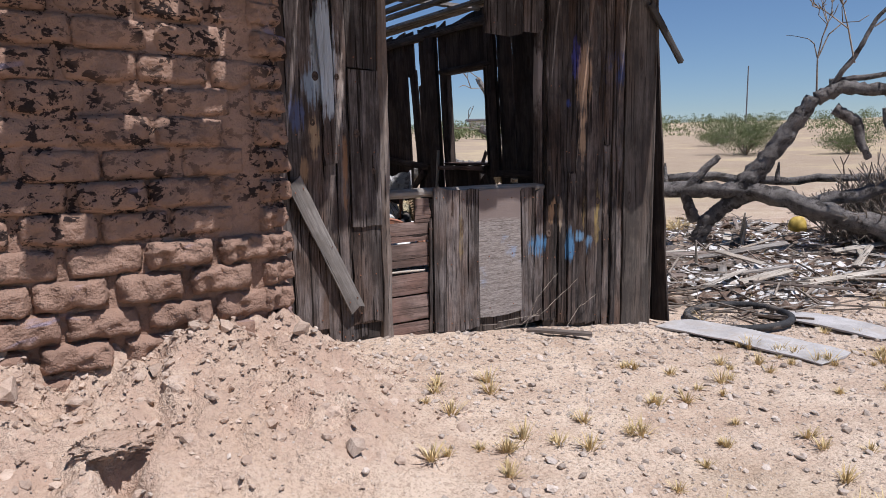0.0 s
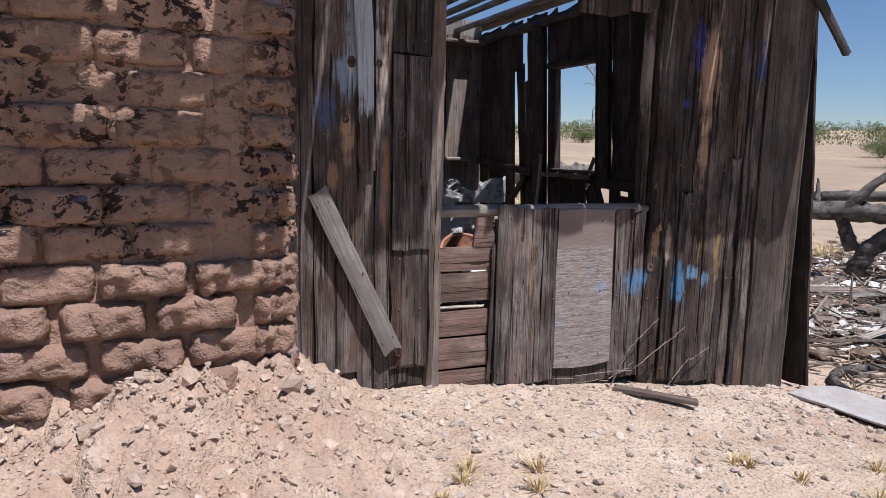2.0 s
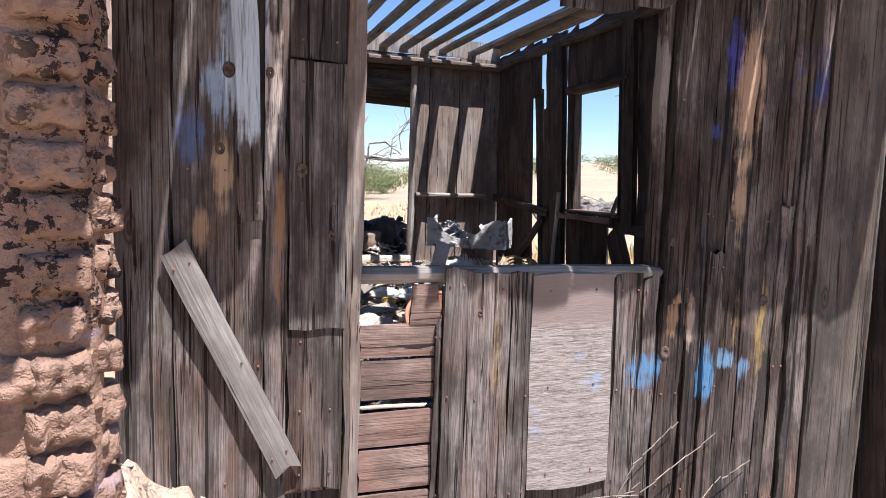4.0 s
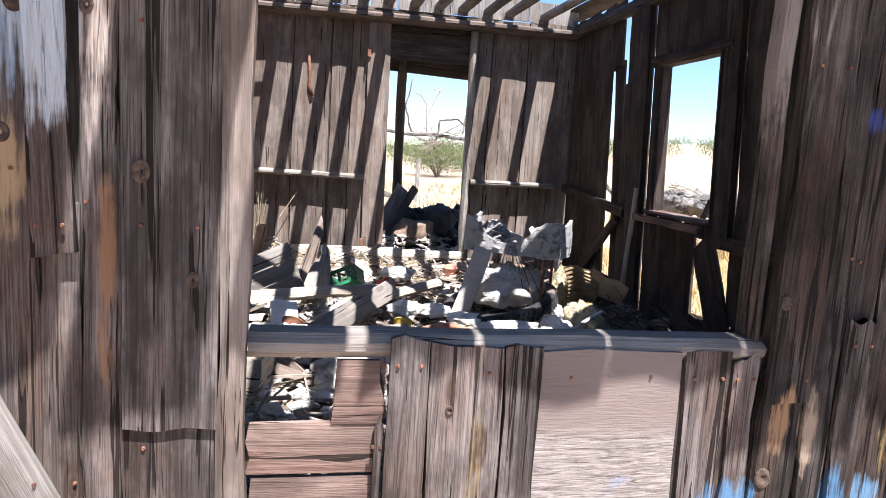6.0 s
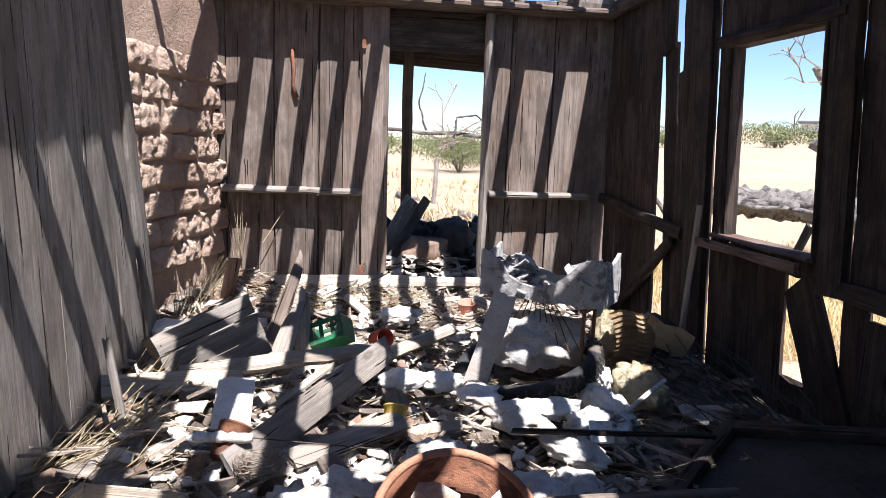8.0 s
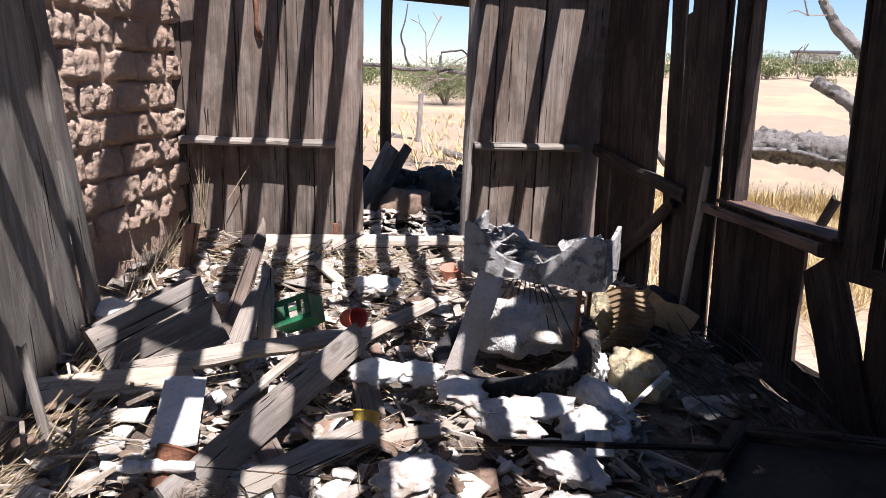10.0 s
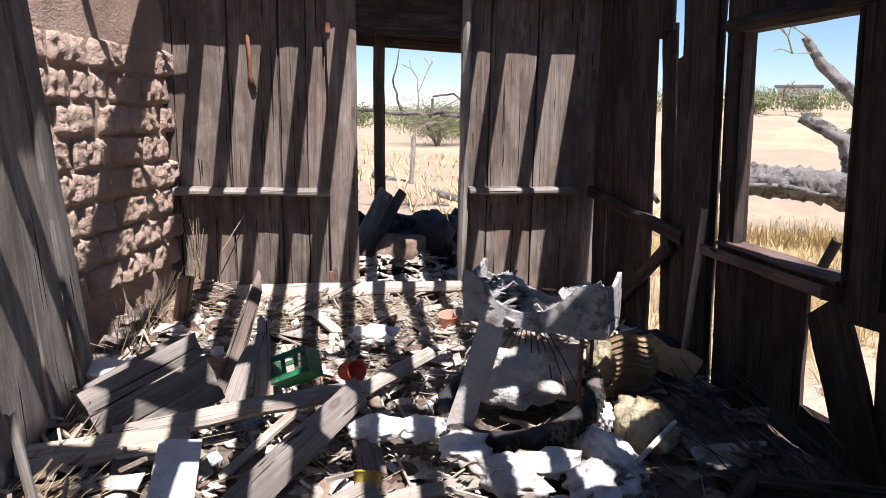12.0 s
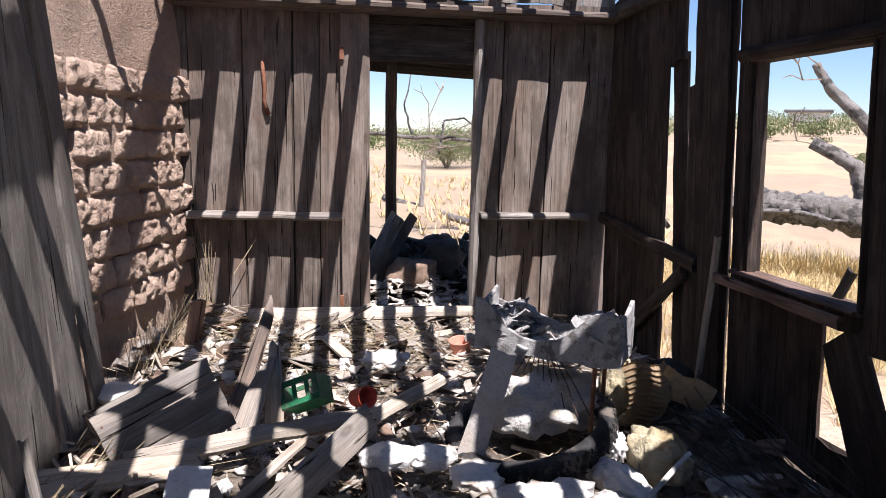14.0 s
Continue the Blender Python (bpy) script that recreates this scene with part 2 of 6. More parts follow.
def plain(name, a, b, scale=6.0, rough=0.8, metal=0.0, spec=0.3, bump=0.01, strength=0.5, isle=0.0, stain=None, shuffle=True):
    """Two tones of one colour in broad and fine patches."""
    n = Net(name)
    at = n.coords((1, 1, 1), shuffle)
    broad, fine = n.noise(at, scale, 5, 0.6), n.noise(at, scale * 9, 4, 0.7)
    color = n.mix(n.ramp(broad, (0.35, 0.0), (0.65, 1.0)), a, b)
    color = n.mix(n.ramp(fine, (0.3, 0.45), (0.5, 0.0)), color, tuple(v * 0.5 for v in a))
    if stain:
        color = n.mix(n.ramp(n.noise(at, scale * 0.6, 4, 0.7), (0.52, 0.0), (0.6, 0.9)), color, stain)
    if isle:
        tone = n.t.nodes.new("ShaderNodeHueSaturation")
        n.put(tone.inputs["Value"], n.math("MULTIPLY_ADD", n.island(), isle, 1 - isle * 0.6))
        n.put(tone.inputs["Color"], color)
        color = tone.outputs[0]
    n.bump(n.math("MULTIPLY_ADD", broad, 0.6, fine), strength, bump)
    return n.done(color, rough, metal, spec)


KNOT = plain("knot_wood", (0.05, 0.034, 0.025), (0.14, 0.095, 0.07), 60, 0.85, bump=0.004)
CLOD = plain("clod", (0.40, 0.29, 0.215), (0.55, 0.43, 0.335), 9, 0.95, isle=0.35, bump=0.02)
STONE = plain("stone", (0.40, 0.32, 0.25), (0.58, 0.49, 0.41), 14, 0.9, isle=0.45)
BARK = plain("dead_bark", (0.15, 0.13, 0.115), (0.33, 0.295, 0.265), 7, 0.9, bump=0.06, strength=1.0, stain=(0.07, 0.06, 0.052))
BARK_PALE = plain("bleached_bark", (0.24, 0.215, 0.19), (0.46, 0.42, 0.385), 7, 0.9, bump=0.06, strength=1.0, stain=(0.10, 0.088, 0.078))
TWIG = plain("twig", (0.19, 0.15, 0.115), (0.36, 0.30, 0.24), 9, 0.9, isle=0.5)
STRAW = plain("straw", (0.52, 0.38, 0.17), (0.70, 0.55, 0.30), 9, 0.85, isle=0.5)
LEAF = plain("mesquite_leaf", (0.105, 0.135, 0.05), (0.20, 0.22, 0.10), 0.6, 0.75, isle=0.6)
RUBBER = plain("rubber", (0.022, 0.022, 0.023), (0.055, 0.052, 0.05), 12, 0.75, stain=(0.16, 0.135, 0.11))
PLASTER = plain("plaster", (0.56, 0.53, 0.49), (0.78, 0.75, 0.71), 7, 0.9, isle=0.35, bump=0.02, stain=(0.36, 0.30, 0.24))
PAPER = plain("paper", (0.34, 0.29, 0.24), (0.62, 0.57, 0.50), 8, 0.9, isle=0.85, stain=(0.30, 0.24, 0.18))
DIRT = plain("litter", (0.10, 0.075, 0.055), (0.30, 0.245, 0.195), 7, 0.95, bump=0.04, strength=1.0, stain=(0.42, 0.38, 0.33))
RUST = plain("rust", (0.17, 0.07, 0.04), (0.36, 0.17, 0.10), 9, 0.85, 0.2, stain=(0.10, 0.05, 0.035))
TIN = plain("dark_tin", (0.035, 0.032, 0.03), (0.10, 0.085, 0.07), 6, 0.7, 0.2, stain=(0.12, 0.06, 0.035))
CARD = plain("cardboard", (0.40, 0.29, 0.17), (0.58, 0.45, 0.29), 5, 0.9, stain=(0.32, 0.23, 0.14))
SACK = plain("sack", (0.56, 0.53, 0.49), (0.76, 0.73, 0.69), 6, 0.9, bump=0.03, strength=0.8, stain=(0.40, 0.33, 0.24))
GREEN = plain("green_plastic", (0.015, 0.12, 0.055), (0.03, 0.20, 0.09), 6, 0.5, stain=(0.16, 0.15, 0.11))
RED = plain("red_plastic", (0.45, 0.05, 0.035), (0.60, 0.13, 0.09), 6, 0.6)
YELLOW = plain("yellow_paint", (0.50, 0.34, 0.06), (0.62, 0.45, 0.12), 8, 0.7)
WHITE = plain("white_paint", (0.66, 0.64, 0.60), (0.82, 0.80, 0.76), 6, 0.7, stain=(0.42, 0.36, 0.30))
HAZE = plain("far_roof", (0.13, 0.13, 0.14), (0.20, 0.20, 0.21), 0.3, 0.8)
# near-black; on the panel and stalks it holds the right corner's shade
NEAR_BLACK = plain("near_black", (0.032, 0.029, 0.026), (0.072, 0.064, 0.056), 3, 0.9)
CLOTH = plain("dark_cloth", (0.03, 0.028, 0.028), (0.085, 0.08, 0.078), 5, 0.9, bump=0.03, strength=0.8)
FIBRE = plain("fibreboard", (0.46, 0.445, 0.43), (0.64, 0.62, 0.60), 16, 0.9, bump=0.02, strength=0.9, stain=(0.20, 0.185, 0.17))
BROWN = plain("brown_scrap", (0.10, 0.066, 0.047), (0.26, 0.18, 0.13), 7, 0.9, isle=0.6)
WOOD_BITS = plain("wood_bits", (0.26, 0.21, 0.165), (0.50, 0.43, 0.35), 9, 0.9, isle=0.6)
STRAW_DULL = plain("dull_straw", (0.30, 0.23, 0.14), (0.52, 0.43, 0.29), 9, 0.9, isle=0.5)
SACK_YELLOW = plain("yellow_sack", (0.50, 0.42, 0.26), (0.66, 0.58, 0.40), 6, 0.9, bump=0.03, strength=0.8, stain=(0.38, 0.28, 0.15))
RED_PALE = plain("faded_red", (0.50, 0.20, 0.14), (0.60, 0.30, 0.22), 6, 0.7)
RUST_LIGHT = plain("orange_rust", (0.32, 0.14, 0.08), (0.50, 0.25, 0.16), 9, 0.8, 0.1)
SHEET = plain("bleached_sheet", (0.36, 0.335, 0.31), (0.50, 0.47, 0.44), 5, 0.85, stain=(0.40, 0.35, 0.30))


# ---- helpers for building ----
RNG = random.Random(7)


def U(a, b):
    return RNG.uniform(a, b)


def smooth(a, b, v):
    v = min(1.0, max(0.0, (v - a) / (b - a)))
    return v * v * (3 - 2 * v)


def mesh_of(name, bm, material, shade=False):
    me = bpy.data.meshes.new(name)
    bm.to_mesh(me)
    bm.free()
    me.materials.append(material)
    if shade:
        me.polygons.foreach_set("use_smooth", [True] * len(me.polygons))
    return me


def raw_mesh(name, verts, faces, material, shade=False):
    me = bpy.data.meshes.new(name)
    me.from_pydata(verts, [], faces)
    me.materials.append(material)
    if shade:
        me.polygons.foreach_set("use_smooth", [True] * len(me.polygons))
    me.update()
    return me


def part(name, bm, material, parent, label="", shade=False):
    ob = new(name, mesh_of(name, bm, material, shade))
    ob.parent = parent
    if label:
        ob["label"] = label
    return ob


def thing(name, label, category, m=None, group="", kind=""):
    ob = new(name)
    ob.empty_display_size = 0.1
    if m is not None:
        ob.matrix_world = m
    return tagged(ob, label, category, group, kind)


def board_bm(length, width, thick, wob=0.004, ragged=0.01, segs=None, bow=0.0, taper=1.0, seed=None):
    """A worn board along z from 0 to length, centred on x, its face towards -y, with uneven edges and ends."""
    rnd = random.Random(seed if seed is not None else RNG.random())
    segs = segs or max(3, min(14, int(length / 0.16)))
    bm = bmesh.new()
    cols = 4
    rings = []
    eb = [rnd.uniform(-ragged, ragged) for _ in range(cols)]
    et = [rnd.uniform(-ragged, ragged) for _ in range(cols)]
    lo, hi = rnd.uniform(0, 50), rnd.uniform(50, 99)
    for s in range(segs + 1):
        f = s / segs
        z = length * f
        left = -width / 2 + wob * 2.2 * noise.noise((lo, z * 4, 0))
        right = width / 2 + wob * 2.2 * noise.noise((hi, z * 4, 0))
        k = 1 + (taper - 1) * f
        off = bow * math.sin(math.pi * f)
        ring = []
        for c in range(cols):
            x = left + (right - left) * (c / (cols - 1))
            zz = z + (eb[c] * (1 - f) if s == 0 else et[c] if s == segs else 0)
            rim = 0.25 * thick if c in (0, cols - 1) else 0.0
            ring.append(bm.verts.new((x * k, -thick / 2 + rim + off + wob * 0.5 * noise.noise((x * 9, z * 3, lo)), zz)))
        for c in reversed(range(cols)):
            x = left + (right - left) * (c / (cols - 1))
            zz = z + (eb[c] * (1 - f) if s == 0 else et[c] if s == segs else 0)
            ring.append(bm.verts.new((x * k, thick / 2 + off, zz)))
        rings.append(ring)
    n = 2 * cols
    for a, b in zip(rings, rings[1:]):
        for i in range(n):
            j = (i + 1) % n
            bm.faces.new((a[i], a[j], b[j], b[i]))
    bm.faces.new(list(reversed(rings[0])))
    bm.faces.new(rings[-1])
    bmesh.ops.recalc_face_normals(bm, faces=bm.faces)
    return bm


def along(p0, p1, face=(0, -1, 0)):
    """A pose whose z axis goes from p0 to p1 and whose -y axis looks towards face."""
    z = (Vector(p1) - Vector(p0)).normalized()
    y = -Vector(face)
    y = (y - z * y.dot(z))
    y = y.normalized() if y.length > 1e-4 else z.orthogonal().normalized()
    x = y.cross(z)
    m = Matrix((x, y, z)).transposed().to_4x4()
    m.translation = p0
    return m


def board(name, p0, p1, width, thick, material, parent=None, face=(0, -1, 0), label="", **kw):
    ob = new(name, mesh_of(name, board_bm((Vector(p1) - Vector(p0)).length, width, thick, **kw), material))
    ob.matrix_world = along(p0, p1, face)
    if parent is not None:
        ob.parent = parent
    if label:
        ob["label"] = label
    return ob


def tube_bm(points, radii, sides=8, rough=0.0, bm=None, cap=True):
    """A round limb through points, rough by noise."""
    own = bm is None
    bm = bmesh.new() if own else bm
    rings = []
    pts = [Vector(p) for p in points]
    for i, p in enumerate(pts):
        d = (pts[min(i + 1, len(pts) - 1)] - pts[max(i - 1, 0)]).normalized()
        a = d.orthogonal().normalized() if abs(d.z) > 0.95 else d.cross(Vector((0, 0, 1))).normalized()
        b = d.cross(a)
        ring = []
        for s in range(sides):
            t = 2 * math.pi * s / sides
            r = radii[i] * (1 + rough * noise.noise((p.x * 3 + 5 * math.cos(t), p.y * 3 + 5 * math.sin(t), p.z * 3 + i)))
            ring.append(bm.verts.new(p + a * math.cos(t) * r + b * math.sin(t) * r))
        rings.append(ring)
    for a, b in zip(rings, rings[1:]):
        for i in range(sides):
            bm.faces.new((a[i], a[(i + 1) % sides], b[(i + 1) % sides], b[i]))
    if cap:
        bm.faces.new(list(reversed(rings[0])))
        bm.faces.new(rings[-1])
    return bm


def bent(p0, p1, sag=0.1, steps=8, seed=0):
    """Points of a crooked line between two places."""
    a, b = Vector(p0), Vector(p1)
    out = []
    size = (b - a).length
    for i in range(steps + 1):
        f = i / steps
        w = math.sin(math.pi * f) * sag * size
        v = noise.noise_vector((seed * 7.3 + f * 2.6, seed * 1.7, 3.1))
        out.append(a.lerp(b, f) + Vector((v.x, v.y, v.z * 0.8)) * w)
    return out


# ---- ground ----
def lump(x, y, s):
    return noise.noise((x * s, y * s, 4.2))


BURROW = (1.96, 1.34)


def ground_z(x, y):
    base = -0.115 * min(3.0, max(0.0, x))
    k = smooth(0.0, 2.6, -y)
    z = base * (1 - k) - 0.22 * k
    if y > 0:
        z = base * (1 - smooth(6, 12, y)) + 0.15 * smooth(6, 12, y) if x < 2.9 else -0.34
    away = max(0.0, -0.55 - y)
    heap = smooth(-0.25, -1.15, x) * (0.37 if x > -1.6 else 0.37 + 0.05 * (min(-1.6, x) + 1.6))
    z += heap * math.exp(-((away / 0.85) ** 2)) * (1.0 if y < 0.3 else 0.0) * (1 + 0.35 * lump(x, y, 2.3))
    wild = smooth(-0.1, -1.0, x) * math.exp(-((away / 1.1) ** 2))
    z += 0.012 * lump(x, y, 3.0) + 0.008 * lump(x, y, 9.0)
    z += wild * (0.06 * lump(x, y, 4.0) + 0.07 * abs(lump(x + 9, y, 7.0)) + 0.055 * abs(lump(x, y + 5, 16.0)))
    z += wild * (0.06 * smooth(0.02, 0.10, lump(x, y + 2, 3.6)) + 0.05 * smooth(0.0, 0.12, lump(x + 4, y, 8.5)) + 0.03 * smooth(0.0, 0.2, lump(x, y, 15.0)) - 0.075)
    z += 0.006 * lump(x + 3, y, 17.0)
    # the burrow at the foot of the heap
    z -= 0.22 * math.exp(-(((x + BURROW[0]) / 0.060) ** 2 + ((y + BURROW[1]) / 0.12) ** 4))
    r = math.hypot(x - 1, y - 2)
    rise = 0.0155 + 0.034 * smooth(0.15, 0.55, (x - 1) / max(r, 1.0))
    z += rise * (min(r, 160.0) - 10.0) * smooth(8, 16, r)
    if r > 30:
        z += 0.25 * noise.noise((x * 0.03, y * 0.03, 1.0))
    return z


def graded(lo, hi, step, reach):
    out = list(np.arange(lo, hi + 1e-6, step))
    s, a, b = step, lo, hi
    before, after = [], []
    while b < reach:
        s *= 1.16
        a, b = a - s, b + s
        before.append(a)
        after.append(b)
    return before[::-1] + out + after


def build_ground():
    xs, ys = graded(-3.2, 3.6, 0.030, 900), graded(-3.4, 0.3, 0.030, 900)
    verts = [(x, y, ground_z(x, y)) for y in ys for x in xs]
    w = len(xs)
    faces = [(j * w + i, j * w + i + 1, (j + 1) * w + i + 1, (j + 1) * w + i) for j in range(len(ys) - 1) for i in range(w - 1)]
    ob = new("ground", raw_mesh("ground", verts, faces, SAND, True))
    return tagged(ob, "pale dry desert sand with gravel and an earth heap", "ground", kind="structure")


build_ground()


def floor_z(x, y):
    """Top of the litter that covers the shed's floor."""
    z = 0.27 + 0.03 * y / 5
    z += 0.16 * smooth(0.35, -0.6, x) * smooth(0.2, 1.2, y)
    z += 0.07 * lump(x, y, 1.7) + 0.05 * lump(x + 20, y, 4.5) + 0.03 * lump(x, y + 8, 11)
    z += 0.10 * math.exp(-((x - 0.3) / 0.5) ** 2 - ((y - 4.6) / 0.6) ** 2)
    return z


def build_floor():
    xs, ys = np.arange(-0.72, 2.80, 0.035), np.arange(0.10, 6.6, 0.035)
    w = len(xs)
    verts = [(x, y, floor_z(x, y)) for y in ys for x in xs]
    faces = [(j * w + i, j * w + i + 1, (j + 1) * w + i + 1, (j + 1) * w + i) for j in range(len(ys) - 1) for i in range(w - 1)]
    ob = new("floor", raw_mesh("floor", verts, faces, DIRT, False))
    return tagged(ob, "dirt floor buried under dusty litter and rubble", "floor", kind="structure")


build_floor()


# ---- front wall of boards ----
wall_front = thing("wall_front", "weathered brown plank wall with a half-boarded doorway", "wall", kind="structure")


def upright(parent, x0, x1, z0, z1, y=0.0, material=WOOD_FRONT, thick=0.024, name="plank", lean=0.0, **kw):
    xm = (x0 + x1) / 2
    return board(name, (xm, y, z0), (xm + lean, y, z1), x1 - x0 - 0.004, thick, material, parent, **kw)


F = wall_front
TOP = 2.80
for x0, x1, z0, z1, y, wob in (
    (-0.90, -0.705, 0.05, TOP, 0.0, 0.008), (-0.70, -0.465, 0.12, TOP, 0.006, 0.008), (-0.47, -0.375, 0.02, 1.32, 0.012, 0.007),
    (-0.375, -0.285, -0.02, TOP, 0.004, 0.008), (-0.285, -0.055, 1.842, TOP, 0.0, 0.006), (-0.285, -0.06, 0.13, 0.81, -0.004, 0.007),
    (-0.285, -0.16, 0.02, 0.2, 0.02, 0.006),
    (1.33, 1.42, -0.08, 0.985, 0.004, 0.010), (1.19, 1.325, -0.05, 0.985, 0.0, 0.010),
    (1.43, 1.57, -0.10, 0.97, 0.004, 0.010), (1.43, 1.575, 0.86, TOP, -0.024, 0.008), (1.58, 1.665, -0.13, TOP, -0.008, 0.008),
    (1.67, 1.768, -0.15, TOP, 0.008, 0.009), (1.672, 1.762, -0.16, 1.09, -0.020, 0.007), (1.77, 1.90, -0.18, TOP, 0.004, 0.010), (1.90, 2.03, -0.2, TOP, 0.0, 0.011),
    (2.03, 2.10, -0.22, TOP, 0.012, 0.010), (2.10, 2.17, -0.24, 1.33, 0.004, 0.012), (2.10, 2.19, 1.34, TOP, 0.0, 0.010),
    (2.19, 2.25, -0.30, TOP, -0.012, 0.012), (2.255, 2.34, -0.33, TOP, 0.012, 0.012),
):
    upright(F, x0, x1, z0, z1, y, WOOD_CHAR if x0 > 1.42 else WOOD_FRONT, wob=wob, ragged=0.02)
upright(F, 2.335, 2.685, -0.36, TOP, -0.01, WOOD_DARK, wob=0.006, label="dark smooth corner board")
upright(F, 2.69, 2.735, -0.36, TOP, 0.012, WOOD_DARK, wob=0.005, thick=0.05)
upright(F, -0.285, -0.06, 0.80, 1.825, -0.020, wob=0.004, label="grey cover plank with knots")
upright(F, -0.47, -0.375, 1.22, TOP, -0.022, WOOD_FRONT, wob=0.006, bow=-0.012, lean=-0.05, name="batten", label="pale paint-splashed batten")
upright(F, -0.062, 0.008, -0.02, TOP, -0.005, material=WOOD_INNER, thick=0.075, wob=0.008, name="door_post")
upright(F, 1.385, 1.43, -0.05, TOP, 0.05, WOOD_FRONT, thick=0.075, wob=0.006, name="door_post")
board("brace", (-0.285, -0.058, 0.25), (-0.70, -0.062, 1.13), 0.105, 0.025, WOOD_GREY, F, wob=0.004, ragged=0.018, label="grey plank leaning askew")
# the boards that close the lower half of the doorway
board("rail", (0.0, 0.045, 1.0), (1.43, 0.045, 1.0), 0.065, 0.095, WOOD_GREY, F, wob=0.004)
for z0, z1, y in ((0.655, 0.80, 0.018), (0.475, 0.65, 0.022), (0.275, 0.425, 0.018), (0.08, 0.265, 0.02), (-0.05, 0.07, 0.012)):
    board("slat", (0.01, y, (z0 + z1) / 2), (0.345, y, (z0 + z1) / 2), z1 - z0 - 0.006, 0.02, WOOD_RED, F, wob=0.003, label="reddish brown slat")
board("slat", (0.225, 0.012, 0.878), (0.345, 0.012, 0.878), 0.17, 0.02, WOOD_RED, F, wob=0.003)
board("slat", (0.02, 0.024, 0.445), (0.30, 0.024, 0.44), 0.014, 0.012, WOOD_PALE, F, wob=0.003)
upright(F, 0.318, 0.352, -0.02, 0.80, -0.008, wob=0.008, ragged=0.03)
upright(F, 0.355, 0.462, -0.03, 1.035, -0.022, wob=0.005, name="door_board")
upright(F, 0.465, 0.665, -0.05, 1.012, -0.012, wob=0.005, name="door_board")
upright(F, 0.665, 0.768, -0.05, 1.010, -0.014, wob=0.006, name="door_board")
upright(F, 0.775, 1.19, 0.02, 1.005, -0.010, PLYWOOD, thick=0.018, wob=0.004, lean=-0.02, name="door_panel", label="peeling plywood panel with blue paint")
# boards that hang over the doorway's corner
upright(F, 0.855, 1.215, 2.165, TOP, 0.02, wob=0.006, ragged=0.02)
upright(F, 1.215, 1.43, 2.22, TOP, 0.012, wob=0.010, ragged=0.03)
board("top_plate", (-0.9, 0.06, 2.84), (2.8, 0.06, 2.84), 0.08, 0.09, WOOD_DARK, F, wob=0.003)
tagged(board("eave_board", (2.56, -0.06, 2.52), (2.99, -0.06, 2.06), 0.065, 0.03, NEAR_BLACK, F, wob=0.004, ragged=0.02), "charred board hanging from the eave")
def nails(ob, places):
    """Rusty nail heads driven into a board, in its own x and z."""
    for x, z in places:
        bm = bmesh.new()
        bmesh.ops.create_cone(bm, cap_ends=True, segments=8, radius1=0.005, radius2=0.004, depth=0.006, matrix=Matrix.Translation((x, -min(v.co.y for v in ob.data.vertices) * -1.0 - 0.001, z)) @ Matrix.Rotation(radians(90), 4, "X"))
        part("nail", bm, RUST, ob)


for ob in list(F.children):
    size = max(v.co.z for v in ob.data.vertices)
    wide = max(v.co.x for v in ob.data.vertices)
    if ob.name.startswith(("plank", "brace", "door_board", "batten", "door_panel")) and size > 0.5:
        nails(ob, [(sx * wide * 0.55, z) for z in (0.07, size * 0.48, size - 0.08) for sx in (-1, 1) if RNG.random() < 0.7])


def knot(ob, x, z, r):
    """A knot's raised rings round a dark sunken core, on a board's face."""
    y = min(v.co.y for v in ob.data.vertices)
    bm = bmesh.new()
    rings = [[bm.verts.new((x + r * k * math.cos(a * math.pi / 8), y + d, z + 1.3 * r * k * math.sin(a * math.pi / 8))) for a in range(16)]
             for k, d in ((1.15, 0.004), (1.0, -0.003), (0.8, -0.001), (0.62, -0.004), (0.45, 0.0), (0.15, 0.003))]
    for a, b in zip(rings, rings[1:]):
        for k in range(16):
            bm.faces.new((a[k], a[(k + 1) % 16], b[(k + 1) % 16], b[k]))
    bm.faces.new(rings[-1])
    part("knot", bm, KNOT, ob, "dark brown knot", True)


for x, z, r in ((-0.236, 1.42, 0.019), (-0.12, 1.17, 0.014), (-0.504, 1.78, 0.02), (-0.535, 1.49, 0.016), (-0.355, 1.78, 0.015), (1.47, 0.62, 0.022), (1.45, 1.15, 0.014), (2.02, 0.86, 0.02), (0.52, 0.84, 0.010), (-0.63, 1.02, 0.016)):
    near = [ob for ob in F.children if ob.name.startswith(("plank", "door_board")) and abs(ob.matrix_world.translation.x - x) < max(v.co.x for v in ob.data.vertices) and 0 < z - ob.matrix_world.translation.z < max(v.co.z for v in ob.data.vertices)]
    if near:
        ob = min(near, key=lambda o: o.matrix_world.translation.y)
        knot(ob, x - ob.matrix_world.translation.x, z - ob.matrix_world.translation.z, r)
# an added dark skin behind the boards, to give the gaps their shade
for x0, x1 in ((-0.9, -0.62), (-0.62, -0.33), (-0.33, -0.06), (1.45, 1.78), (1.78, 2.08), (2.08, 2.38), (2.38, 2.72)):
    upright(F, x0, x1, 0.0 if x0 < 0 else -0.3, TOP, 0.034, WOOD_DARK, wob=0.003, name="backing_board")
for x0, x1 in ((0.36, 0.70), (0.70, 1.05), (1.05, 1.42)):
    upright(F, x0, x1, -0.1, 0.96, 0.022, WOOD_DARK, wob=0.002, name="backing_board")

